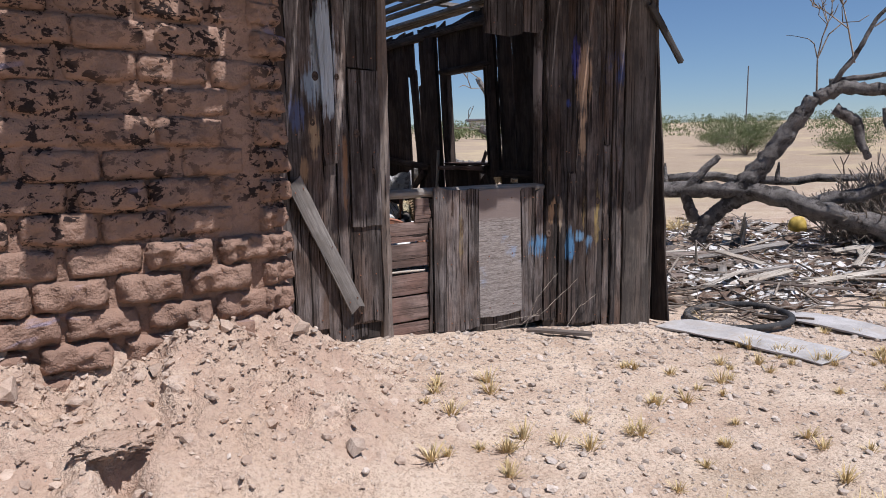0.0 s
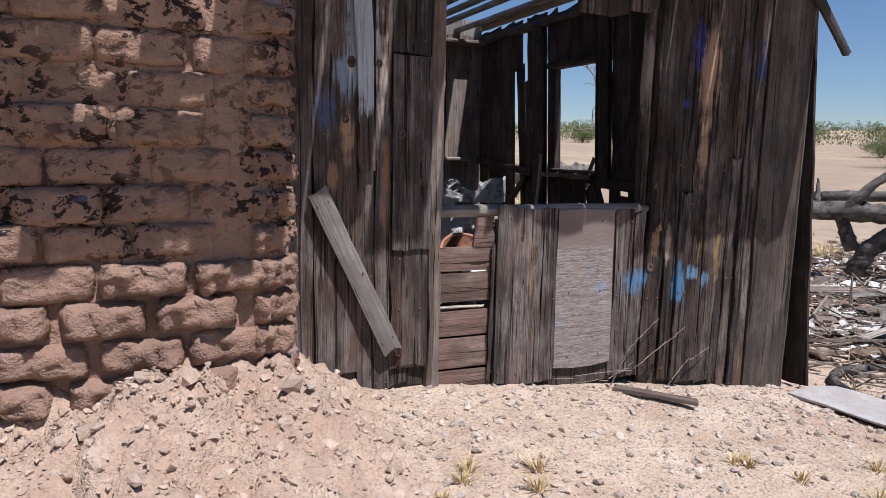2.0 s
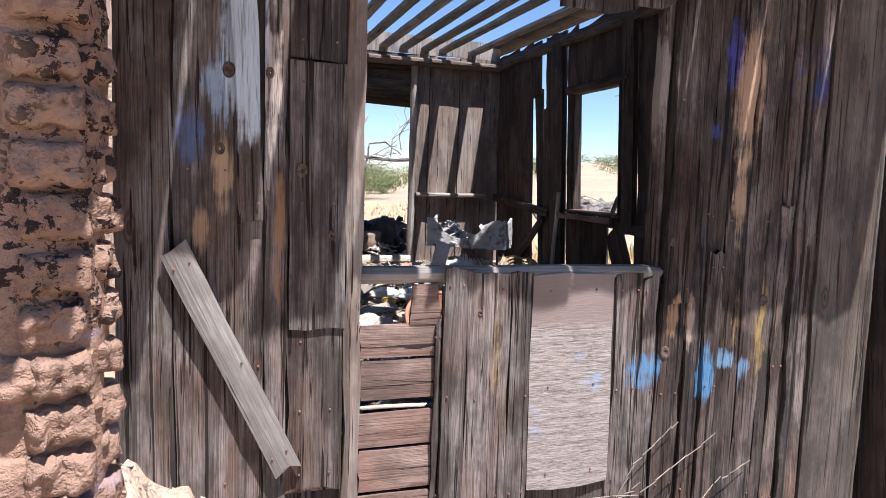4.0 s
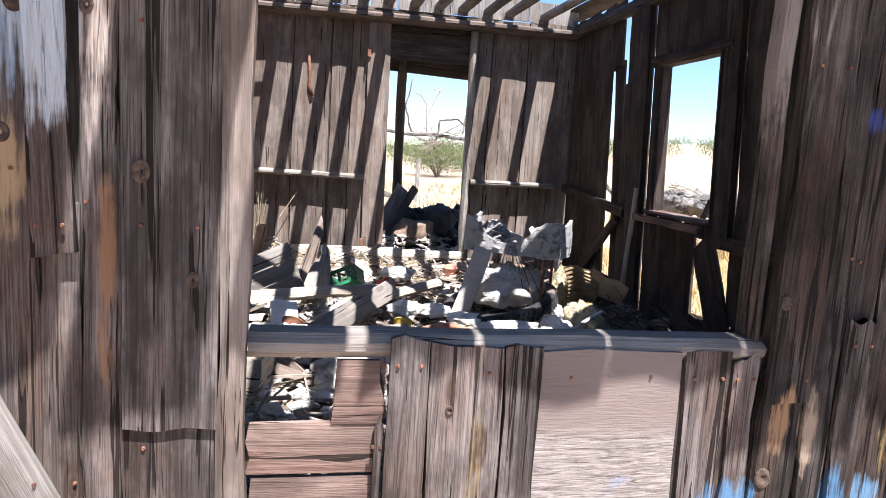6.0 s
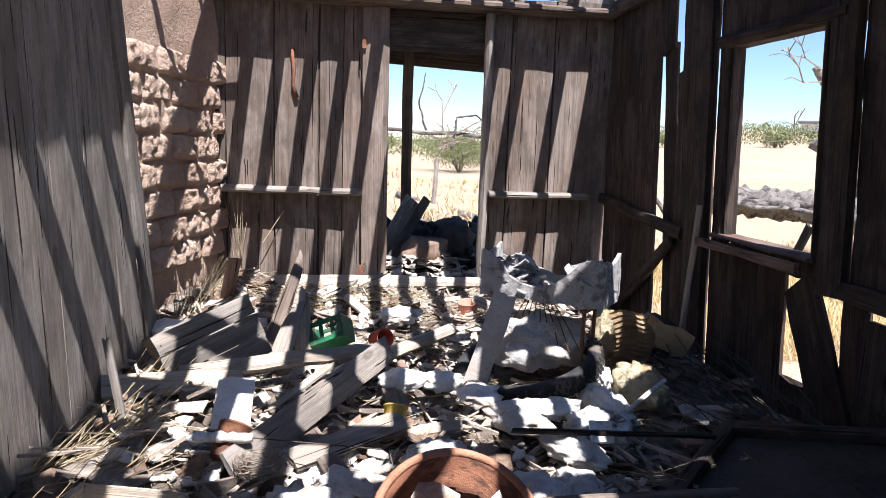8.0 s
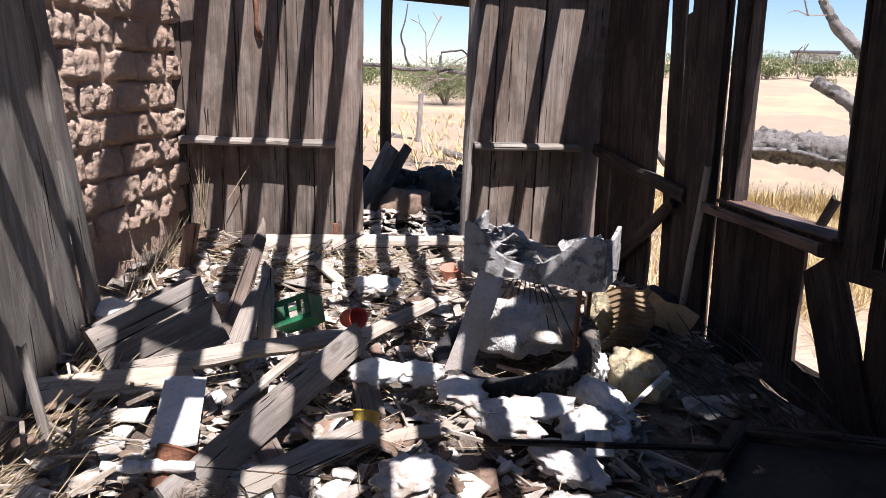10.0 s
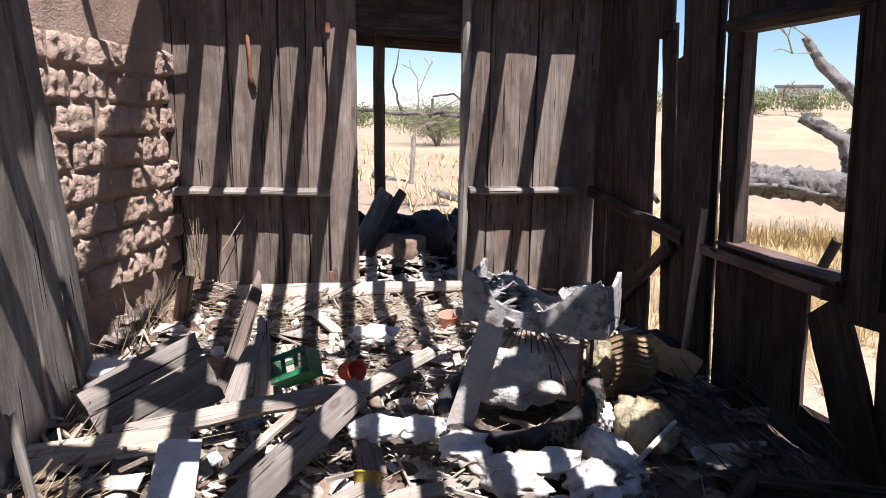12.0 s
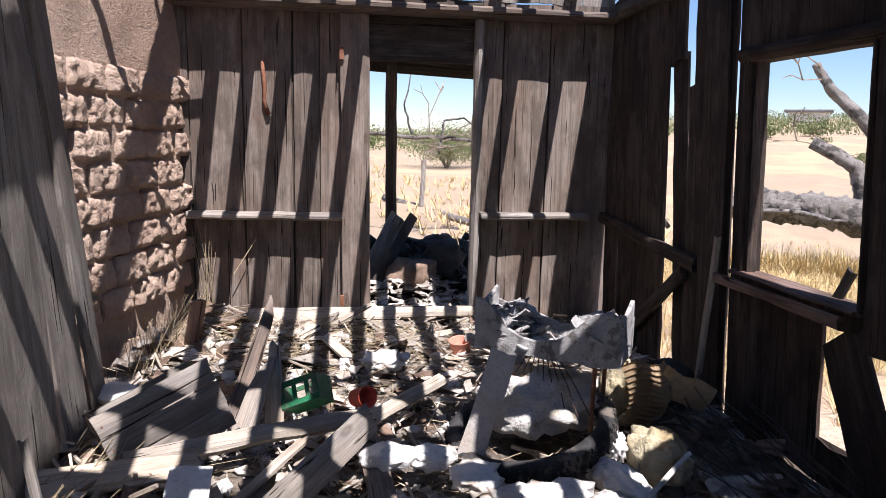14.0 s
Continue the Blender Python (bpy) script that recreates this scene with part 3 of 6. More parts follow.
# ---- left wall: boards, then adobe ----
wall_left = thing("wall_left", "grey plank inner wall in shade and slanting sun", "wall", kind="structure")
y = 0.10
for w in (0.30, 0.34, 0.28, 0.36, 0.30, 0.33, 0.31, 0.36, 0.33, 0.30):
    lean = 0.0 if y < 2.9 else -0.30
    board("plank", (-0.625 + U(-0.006, 0.006), y + w / 2 + (0.10 if lean else 0), 0.02), (-0.715, y + w / 2 + lean * 0.55, 2.80), w - 0.006, 0.026, WOOD_GREY, wall_left, (1, 0, 0), wob=0.006)
    y += w
    if y > 3.05:
        break
board("plank", (-0.605, 3.52, 0.25), (-0.69, 3.12, 2.80), 0.17, 0.028, WOOD_GREY, wall_left, (1, 0, 0), wob=0.006)
board("sill_plate", (-0.60, 0.10, 0.40), (-0.60, 3.35, 0.40), 0.09, 0.06, WOOD_INNER, wall_left, (1, 0, 0), wob=0.004)

# ---- back wall ----
wall_back = thing("wall_back", "brown plank back wall with a doorway, striped by sun", "wall", kind="structure")
B = wall_back
BY = 5.52
for x0, x1, z1, dy in (
    (-1.15, -0.80, 2.9, 0.0), (-0.80, -0.53, 2.9, 0.0), (-0.525, -0.135, 2.9, 0.004), (-0.125, 0.235, 2.9, 0.0), (0.25, 0.445, 2.9, 0.003), (0.45, 0.66, 2.9, 0.0), (1.72, 1.895, 2.9, 0.0), (1.905, 2.285, 2.9, 0.003), (2.295, 2.86, 2.9, 0.0),
):
    upright(B, x0, x1, 0.05, z1, BY + dy, WOOD_INNER, wob=0.004)
# the same added dark layer, standing for shade in the back wall's gaps
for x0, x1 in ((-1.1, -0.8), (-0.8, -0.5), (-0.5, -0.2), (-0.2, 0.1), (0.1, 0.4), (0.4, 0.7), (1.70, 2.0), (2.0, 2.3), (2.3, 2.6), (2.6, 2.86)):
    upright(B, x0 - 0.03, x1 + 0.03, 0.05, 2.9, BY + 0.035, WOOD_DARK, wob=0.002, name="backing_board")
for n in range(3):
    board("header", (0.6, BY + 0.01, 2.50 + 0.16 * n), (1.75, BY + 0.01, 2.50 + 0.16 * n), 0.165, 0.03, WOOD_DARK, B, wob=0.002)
upright(B, 0.62, 0.845, 0.1, 2.75, BY - 0.055, WOOD_INNER, thick=0.05, wob=0.004, name="door_jamb", lean=-0.02, label="wide grey door jamb with rusty hinges")
upright(B, 1.655, 1.725, 0.1, 2.75, BY - 0.06, WOOD_GREY, thick=0.10, wob=0.004, name="door_jamb")
board("girt", (-0.55, BY - 0.087, 1.215), (0.615, BY - 0.087, 1.20), 0.055, 0.15, WOOD_GREY, B, wob=0.004)
board("girt", (1.73, BY - 0.087, 1.21), (2.63, BY - 0.087, 1.21), 0.055, 0.15, WOOD_GREY, B, wob=0.004)
board("wall_plate", (-0.75, BY - 0.12, 2.79), (2.78, BY - 0.12, 2.80), 0.075, 0.22, WOOD_INNER, B, wob=0.004)
for n in range(13):
    upright(B, -0.76 + n * 0.275, -0.49 + n * 0.275, 2.905, 3.12, BY + 0.0, WOOD_GREY, wob=0.004)
for z in (2.45, 0.52):
    bm = bmesh.new()
    bmesh.ops.create_cube(bm, size=1.0, matrix=Matrix.Translation((0.615, BY - 0.085, z)) @ Matrix.Diagonal((0.035, 0.012, 0.09, 1)))
    bmesh.ops.bevel(bm, geom=bm.edges[:], offset=0.003, segments=1, affect="EDGES")
    part("hinge", bm, RUST, B, "rusty strap hinge")
board("threshold", (-0.1, BY - 0.20, 0.42), (1.03, BY - 0.22, 0.43), 0.15, 0.045, WOOD_PALE, B, (0, -0.8, 0.6), wob=0.006, ragged=0.02, label="sun-bleached plank on the floor")
board("threshold", (1.02, BY - 0.10, 0.42), (1.70, BY - 0.12, 0.42), 0.09, 0.06, WOOD_PALE, B, (0, -0.8, 0.6), wob=0.006, ragged=0.02)

# ---- right wall with its window ----
wall_right = thing("wall_right", "dark plank side wall with open gaps between boards", "wall", kind="structure")
R = wall_right
RX = 2.83


def racked(z):
    """The side wall has racked: its uprights lean away from the front."""
    return 0.08 * (z - 1.75)


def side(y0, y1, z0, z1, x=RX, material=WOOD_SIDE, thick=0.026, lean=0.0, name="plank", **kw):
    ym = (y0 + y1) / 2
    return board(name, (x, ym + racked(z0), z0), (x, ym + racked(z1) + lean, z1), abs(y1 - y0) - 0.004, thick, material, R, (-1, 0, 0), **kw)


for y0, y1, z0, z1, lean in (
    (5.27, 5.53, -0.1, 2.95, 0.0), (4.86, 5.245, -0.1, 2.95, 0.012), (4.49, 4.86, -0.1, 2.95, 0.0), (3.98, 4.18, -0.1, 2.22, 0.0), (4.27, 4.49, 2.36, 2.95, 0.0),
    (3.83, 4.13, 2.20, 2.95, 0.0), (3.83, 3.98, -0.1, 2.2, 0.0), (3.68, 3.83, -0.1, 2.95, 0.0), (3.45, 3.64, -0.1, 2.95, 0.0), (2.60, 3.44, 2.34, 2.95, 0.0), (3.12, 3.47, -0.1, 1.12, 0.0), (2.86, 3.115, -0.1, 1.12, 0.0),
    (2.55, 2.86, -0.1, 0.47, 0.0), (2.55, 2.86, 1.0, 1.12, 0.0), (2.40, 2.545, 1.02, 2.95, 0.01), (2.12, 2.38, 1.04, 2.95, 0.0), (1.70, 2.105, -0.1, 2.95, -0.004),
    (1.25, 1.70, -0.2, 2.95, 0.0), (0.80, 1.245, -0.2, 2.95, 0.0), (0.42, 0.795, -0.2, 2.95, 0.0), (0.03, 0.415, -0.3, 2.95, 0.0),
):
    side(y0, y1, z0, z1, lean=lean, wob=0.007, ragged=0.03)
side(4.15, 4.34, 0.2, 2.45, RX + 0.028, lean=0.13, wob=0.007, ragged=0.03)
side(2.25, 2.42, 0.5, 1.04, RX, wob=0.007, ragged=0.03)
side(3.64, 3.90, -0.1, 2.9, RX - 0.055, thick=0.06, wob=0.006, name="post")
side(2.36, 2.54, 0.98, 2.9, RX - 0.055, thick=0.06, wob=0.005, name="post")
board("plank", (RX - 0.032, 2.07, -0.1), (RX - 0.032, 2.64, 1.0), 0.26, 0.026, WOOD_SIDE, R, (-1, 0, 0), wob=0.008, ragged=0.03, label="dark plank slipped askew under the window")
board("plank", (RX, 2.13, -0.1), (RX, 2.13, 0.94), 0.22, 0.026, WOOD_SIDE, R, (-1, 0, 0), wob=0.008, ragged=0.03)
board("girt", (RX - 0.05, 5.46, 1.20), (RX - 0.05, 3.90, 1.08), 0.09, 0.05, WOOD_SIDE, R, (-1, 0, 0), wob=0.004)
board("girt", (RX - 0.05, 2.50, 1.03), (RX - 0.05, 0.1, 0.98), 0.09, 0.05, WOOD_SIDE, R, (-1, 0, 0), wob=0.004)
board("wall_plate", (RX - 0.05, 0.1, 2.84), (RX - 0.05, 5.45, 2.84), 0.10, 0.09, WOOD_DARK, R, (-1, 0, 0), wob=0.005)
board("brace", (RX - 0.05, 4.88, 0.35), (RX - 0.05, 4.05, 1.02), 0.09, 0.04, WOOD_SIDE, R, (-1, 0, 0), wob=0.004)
window_1 = thing("window_1", "empty unglazed window in a worn wooden frame", "window", kind="structure")
WY0, WY1, WZ0, WZ1 = 2.585, 3.40, 1.16, 2.27
WX = RX - 0.02


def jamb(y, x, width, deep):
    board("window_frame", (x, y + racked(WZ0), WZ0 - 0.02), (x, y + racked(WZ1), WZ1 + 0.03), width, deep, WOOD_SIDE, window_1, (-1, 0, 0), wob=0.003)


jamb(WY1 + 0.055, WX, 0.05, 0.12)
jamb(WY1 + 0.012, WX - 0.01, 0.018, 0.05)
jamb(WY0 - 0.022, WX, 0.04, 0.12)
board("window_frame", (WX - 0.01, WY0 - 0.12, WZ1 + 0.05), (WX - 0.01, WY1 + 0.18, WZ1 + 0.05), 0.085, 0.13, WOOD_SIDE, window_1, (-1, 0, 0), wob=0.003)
board("window_sill", (WX - 0.005, WY0 - 0.06, WZ0 - 0.025), (WX - 0.005, WY1 + 0.08, WZ0 - 0.025), 0.035, 0.14, WOOD_RED, window_1, (-1, 0, 0), wob=0.004)
board("window_sill", (WX - 0.10, WY0 - 0.02, WZ0 - 0.075), (WX - 0.10, WY1 + 0.16, WZ0 - 0.075), 0.05, 0.03, WOOD_RED, window_1, (-1, 0, 0), wob=0.004)

# ---- roof: bare slats over cross pieces, some decking left ----
roof = thing("roof_frame", "bare open roof of grey slats with sky between", "roof", kind="structure")
for x in (-0.54, -0.26, 0.0, 0.27, 0.54, 0.79, 1.06, 1.31, 1.57, 1.83, 2.06, 2.43):
    board("rafter", (x, 0.02, 2.93), (x + U(-0.01, 0.01), 5.62, 2.96), 0.105, 0.045, WOOD_GREY, roof, (0, 0, -1), wob=0.005, segs=10)
for yy, ww in ((0.55, 0.14), (1.02, 0.14), (1.48, 0.14), (1.92, 0.14), (2.34, 0.12), (2.78, 0.08), (3.25, 0.05), (4.30, 0.05), (5.06, 0.05)):
    board("purlin", (-0.85, yy, 2.995), (2.9 if yy < 3 else -0.3, yy + U(-0.02, 0.02), 2.995), ww, 0.05, WOOD_GREY, roof, (0, 0, -1), wob=0.005, segs=10)
for n in range(5):
    board("deck_board", (2.86, 0.0 + n * 1.2, 3.06), (2.86, 1.19 + n * 1.2, 3.06), 0.30, 0.022, WOOD_DARK, roof, (0, 0, -1), wob=0.006)
for n, start in enumerate((1.70, 1.75, 1.80, 1.92, 2.10, 2.30, 2.42, 2.48, 2.56, 2.64)):
    board("deck_board", (start, 0.10 + n * 0.26, 3.085), (2.95, 0.10 + n * 0.26, 3.085), 0.25, 0.022, WOOD_DARK, roof, (0, 0, -1), wob=0.006)
# the eave over the front, ragged and gapped
for x0, x1, reach in ((0.85, 1.2, 0.98), (1.21, 1.6, 0.94), (1.62, 2.0, 1.02), (2.01, 2.42, 0.97), (2.43, 2.85, 1.0), (0.2, 0.5, 0.95), (0.55, 0.83, 0.93), (-0.15, 0.15, 1.0), (-0.5, -0.19, 0.90), (-0.88, -0.52, 1.04)):
    board("eave_plank", ((x0 + x1) / 2, -reach + U(-0.03, 0.03), 2.92), ((x0 + x1) / 2, 0.02, 2.95), x1 - x0, 0.022, WOOD_DARK, roof, (0, 0, -1), wob=0.010, ragged=0.03)

# ---- the porch beyond the back door ----
porch = thing("back_porch", "dark collapsed porch with one leaning post", "porch", kind="structure")
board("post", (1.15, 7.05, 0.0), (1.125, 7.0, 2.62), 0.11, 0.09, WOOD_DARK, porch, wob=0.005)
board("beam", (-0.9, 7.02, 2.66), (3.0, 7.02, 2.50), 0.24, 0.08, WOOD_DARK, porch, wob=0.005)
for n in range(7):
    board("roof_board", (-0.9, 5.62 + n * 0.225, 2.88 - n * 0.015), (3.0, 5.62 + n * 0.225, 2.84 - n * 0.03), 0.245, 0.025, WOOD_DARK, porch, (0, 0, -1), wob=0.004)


# ---- adobe ----
def adobe_core(name, label, x0, x1, y0, y1, z0, z1, side_x, material):
    """A thick earth wall with an uneven face."""
    bm = bmesh.new()
    bmesh.ops.create_cube(bm, size=1.0, matrix=Matrix.Translation(((x0 + x1) / 2, (y0 + y1) / 2, (z0 + z1) / 2)) @ Matrix.Diagonal((x1 - x0, y1 - y0, z1 - z0, 1)))
    for axis in range(3):
        span = (x1 - x0, y1 - y0, z1 - z0)[axis]
        edges = [e for e in bm.edges if abs((e.verts[0].co - e.verts[1].co)[axis]) > span * 0.5]
        bmesh.ops.subdivide_edges(bm, edges=edges, cuts=max(1, int(span / 0.075)), use_grid_fill=True)
    c = Vector(((x0 + x1) / 2, (y0 + y1) / 2, (z0 + z1) / 2))
    for v in bm.verts:
        p = v.co.copy()
        d = noise.noise_vector(p * 3.1) * 0.030 + noise.noise_vector(p * 9.0) * 0.014
        v.co += Vector((d.x, d.y, d.z * 0.3))
        # rounded upright corners
        fx, fy = max(0, abs(p.x - c.x) - (x1 - x0) / 2 + 0.2), max(0, abs(p.y - c.y) - (y1 - y0) / 2 + 0.2)
        if fx > 0 and fy > 0:
            pull = max(0.0, math.hypot(fx, fy) - 0.2)
            n2 = Vector((math.copysign(fx, p.x - c.x), math.copysign(fy, p.y - c.y), 0)).normalized()
            v.co -= n2 * pull
    for v in bm.verts:
        v.co.x -= side_x * (5.5 - v.co.y)
    ob = new(name, mesh_of(name, bm, material, True))
    return tagged(ob, label, "wall", kind="structure")


wall_adobe = adobe_core("wall_adobe", "eroded brown adobe wall, pitted black and scrawled with paint", -4.6, -0.895, -0.527, -0.03, -0.1, 2.85, 0, ADOBE)
wall_adobe_inner = adobe_core("wall_adobe_inner", "crumbling adobe inner wall with bare mud bricks", -0.95, -0.575, 3.0, 5.62, -0.1, 2.95, 0.27, ADOBE_IN)


def brick_mesh(name, w, h, d, amp, freq, material, seed, nx=5, nz=3):
    """One mud brick: its front bulges towards -y and is worn round at the edges."""
    verts, faces = [], []
    for j in range(nz + 1):
        for i in range(nx + 1):
            u, v = i / nx * 2 - 1, j / nz * 2 - 1
            edge = max(abs(u) ** 12, abs(v) ** 8)
            x, z = u * w / 2 * (1 - 0.06 * abs(v) ** 3), v * h / 2 * (1 - 0.05 * abs(u) ** 3)
            nn = noise.noise((x * freq * 0.6 + seed, z * freq * 0.6, seed * 1.7))
            n3 = noise.noise((x * freq * 3.3 + seed, z * freq * 3.3, seed))
            verts.append((x + amp * 0.5 * n3, -d * (1 - 0.8 * edge) + amp * nn + amp * 0.6 * n3, z + amp * 0.5 * nn))
    w1 = nx + 1
    faces += [(j * w1 + i, j * w1 + i + 1, (j + 1) * w1 + i + 1, (j + 1) * w1 + i) for j in range(nz) for i in range(nx)]
    rim = [i for i in range(w1)] + [j * w1 + nx for j in range(1, nz + 1)] + [nz * w1 + i for i in range(nx - 1, -1, -1)] + [j * w1 for j in range(nz - 1, 0, -1)]
    base = len(verts)
    verts += [(verts[r][0], 0.06, verts[r][2]) for r in rim]
    for k in range(len(rim)):
        k2 = (k + 1) % len(rim)
        faces.append((rim[k2], rim[k], base + k, base + k2))
    return raw_mesh(name, verts, faces, material, True)


BRICKS = [brick_mesh("brick", 0.332, 0.147, 0.026, 0.019, 17.0, ADOBE, 3.1 * k, 15, 8) for k in range(9)]
BRICKS_LOW = [brick_mesh("brick", 0.328, 0.141, 0.070, 0.034, 23.0, ADOBE, 5.3 * k + 1, 15, 8) for k in range(7)]


def lay_front_bricks():
    row = 0
    z = 0.11
    while z < 2.75:
        x = -4.45 + (0.17 if row % 2 else 0.0) + U(-0.03, 0.03)
        while x + 0.34 < -0.93:
            low = z < 0.70 + 0.06 * math.sin(x * 3)
            if RNG.random() > (0.10 if low else 0.0):
                ob = new("brick", RNG.choice(BRICKS_LOW if low else BRICKS))
                end = smooth(-1.3, -1.05, x + 0.17)
                ob.matrix_world = pose(x + 0.17, -0.540 + (0.0 if low else U(-0.010, 0.020)) + U(-0.012, 0.012) + 0.05 * end, z + 0.075 + U(-0.008, 0.008), U(-4, 4), U(-2, 2), U(-3, 3) + 20 * end) @ Matrix.Diagonal((U(0.92, 1.0), U(0.85, 1.2), U(0.92, 1.02), 1))
                ob.parent = wall_adobe
            x += 0.342 + U(-0.02, 0.03)
        # the worn end of the course turns the corner
        for at_x, at_y, turn in ((-0.985, -0.50, 26), (-0.925, -0.33, 68)):
            ob = new("brick", RNG.choice(BRICKS_LOW))
            m = pose(at_x + U(-0.02, 0.012), at_y + U(-0.015, 0.015), z + 0.075 + U(-0.01, 0.01), U(-6, 6), U(-5, 5), turn + U(-9, 9))
            ob.matrix_world = m @ Matrix.Diagonal((U(0.5, 0.65), 0.8, U(0.85, 1.0), 1))
            ob.parent = wall_adobe
        z += 0.153
        row += 1


INNER = [brick_mesh("brick", 0.368, 0.186, 0.040, 0.019, 30.0, ADOBE_IN, 2.7 * k + 9, 22, 11) for k in range(8)]


def lay_inner_bricks():
    row, z = 0, 0.66
    while z < 2.1:
        yy = 3.22 + (0.19 if row % 2 else 0.0) + U(-0.02, 0.02)
        while yy < 5.45:
            ob = new("brick", RNG.choice(INNER))
            ob.matrix_world = pose(-0.577 - 0.27 * (5.32 - yy) + U(-0.006, 0.006), yy + 0.18, z + 0.09, -5 + U(-2, 2), U(-2, 2), 75 + U(-2, 2))
            ob.parent = wall_adobe_inner
            yy += 0.375 + U(-0.01, 0.02)
        z += 0.200
        row += 1


# the eave that shades the top of the adobe, with gaps that let patches of sun through
porch_eave = thing("front_eave", "broken slat eave over the adobe wall", "roof", kind="structure")
x = -4.5
while x < -0.78:
    w = U(0.10, 0.16)
    hole = any(a < x + w / 2 < b for a, b in ((-1.60, -1.36), (-1.22, -1.04), (-2.1, -1.98), (-2.62, -2.5)))
    reach = -1.46 + U(-0.10, 0.10)
    for y0, y1 in (((reach, -1.27 + U(-0.01, 0.02)), (-1.185, -1.155), (-1.075, -1.04), (-0.955, -0.05)) if hole else ((reach, -0.05),)):
        board("eave_plank", (x + w / 2, y0, 2.90), (x + w / 2, y1, 2.93), w, 0.022, WOOD_DARK, porch_eave, (0, 0, -1), wob=0.006, ragged=0.015)
    x += w - 0.006
board("rafter", (-4.5, -0.62, 2.86), (-0.80, -0.62, 2.86), 0.05, 0.09, WOOD_DARK, porch_eave, (0, 0, -1), wob=0.004)


# ---- pieces by the hundred, joined as stuff ----
ICO = None


def ico():
    global ICO
    if ICO is None:
        bm = bmesh.new()
        bmesh.ops.create_icosphere(bm, subdivisions=1, radius=1.0)
        bm.verts.index_update()
        ICO = ([v.co.copy() for v in bm.verts], [tuple(v.index for v in f.verts) for f in bm.faces])
        bm.free()
    return ICO


class Heap:
    """Many small pieces in one mesh."""

    def __init__(self):
        self.v, self.f = [], []

    def add(self, verts, faces):
        n = len(self.v)
        self.v += verts
        self.f += [tuple(i + n for i in face) for face in faces]

    def chunk(self, at, size, flat=1.0, jag=0.35):
        vs, fs = ico()
        turn = Euler((U(-0.5, 0.5), U(-0.5, 0.5), U(0, 6.28))).to_matrix()
        s = Vector((size * U(0.7, 1.3), size * U(0.6, 1.1), size * flat * U(0.6, 1.1)))
        self.add([tuple(Vector(at) + turn @ Vector((v.x * s.x, v.y * s.y, v.z * s.z)) * (1 + U(-jag, jag))) for v in vs], fs)

    def stick(self, a, b, r0, r1=None, sides=4):
        a, b = Vector(a), Vector(b)
        r1 = r0 if r1 is None else r1
        d = (b - a).normalized()
        p = d.orthogonal().normalized()
        q = d.cross(p)
        vs = []
        for c, r in ((a, r0), (b, r1)):
            for k in range(sides):
                t = 2 * math.pi * k / sides
                vs.append(tuple(c + p * math.cos(t) * r + q * math.sin(t) * r))
        fs = [(k, (k + 1) % sides, sides + (k + 1) % sides, sides + k) for k in range(sides)]
        fs += [tuple(reversed(range(sides))), tuple(range(sides, 2 * sides))]
        self.add(vs, fs)

    def slab(self, at, w, d, t, tilt=0.5, curl=0.3):
        """A crumpled sheet or flat scrap with some thickness."""
        turn = Euler((U(-tilt, tilt), U(-tilt, tilt), U(0, 6.28))).to_matrix()
        top, low = [], []
        for j in range(3):
            for i in range(3):
                x, y = (i - 1) * w / 2 * U(0.75, 1.1), (j - 1) * d / 2 * U(0.75, 1.1)
                z = U(-curl, curl) * min(w, d)
                top.append(Vector(at) + turn @ Vector((x, y, z + t)))
                low.append(Vector(at) + turn @ Vector((x, y, z)))
        fs = [(j * 3 + i, j * 3 + i + 1, j * 3 + i + 4, j * 3 + i + 3) for j in range(2) for i in range(2)]
        rim = (0, 1, 2, 5, 8, 7, 6, 3)
        fs += [tuple(9 + k for k in reversed(f)) for f in list(fs)]
        fs += [(rim[k], 9 + rim[k], 9 + rim[(k + 1) % 8], rim[(k + 1) % 8]) for k in range(8)]
        self.add([tuple(v) for v in top + low], fs)

    def blade(self, at, tip, w):
        a, b = Vector(at), Vector(tip)
        s = (b - a).cross(Vector((0, 0, 1)))
        s = (s.normalized() if s.length > 1e-4 else Vector((1, 0, 0))) * w
        mid = a.lerp(b, 0.55) + Vector((0, 0, 0.1 * (b - a).length))
        self.add([tuple(a - s), tuple(a + s), tuple(mid + s * 0.7), tuple(mid - s * 0.7), tuple(b)], [(0, 1, 2, 3), (3, 2, 4)])

    def leaf(self, at, size):
        m = Euler((U(0, 6.3), U(0, 6.3), U(0, 6.3))).to_matrix()
        p = Vector(at)
        self.add([tuple(p + m @ Vector(c) * size) for c in ((-1, 0, 0), (0, -0.35, 0.1), (1, 0, 0), (0, 0.35, 0.1))], [(0, 1, 2, 3)])

    def make(self, name, material, label, category, kind="stuff", parent=None, shade=False):
        ob = new(name, raw_mesh(name, self.v, self.f, material, shade))
        if parent is not None:
            ob.parent = parent
            return tagged(ob, kind=kind)
        return tagged(ob, label, category, kind=kind)


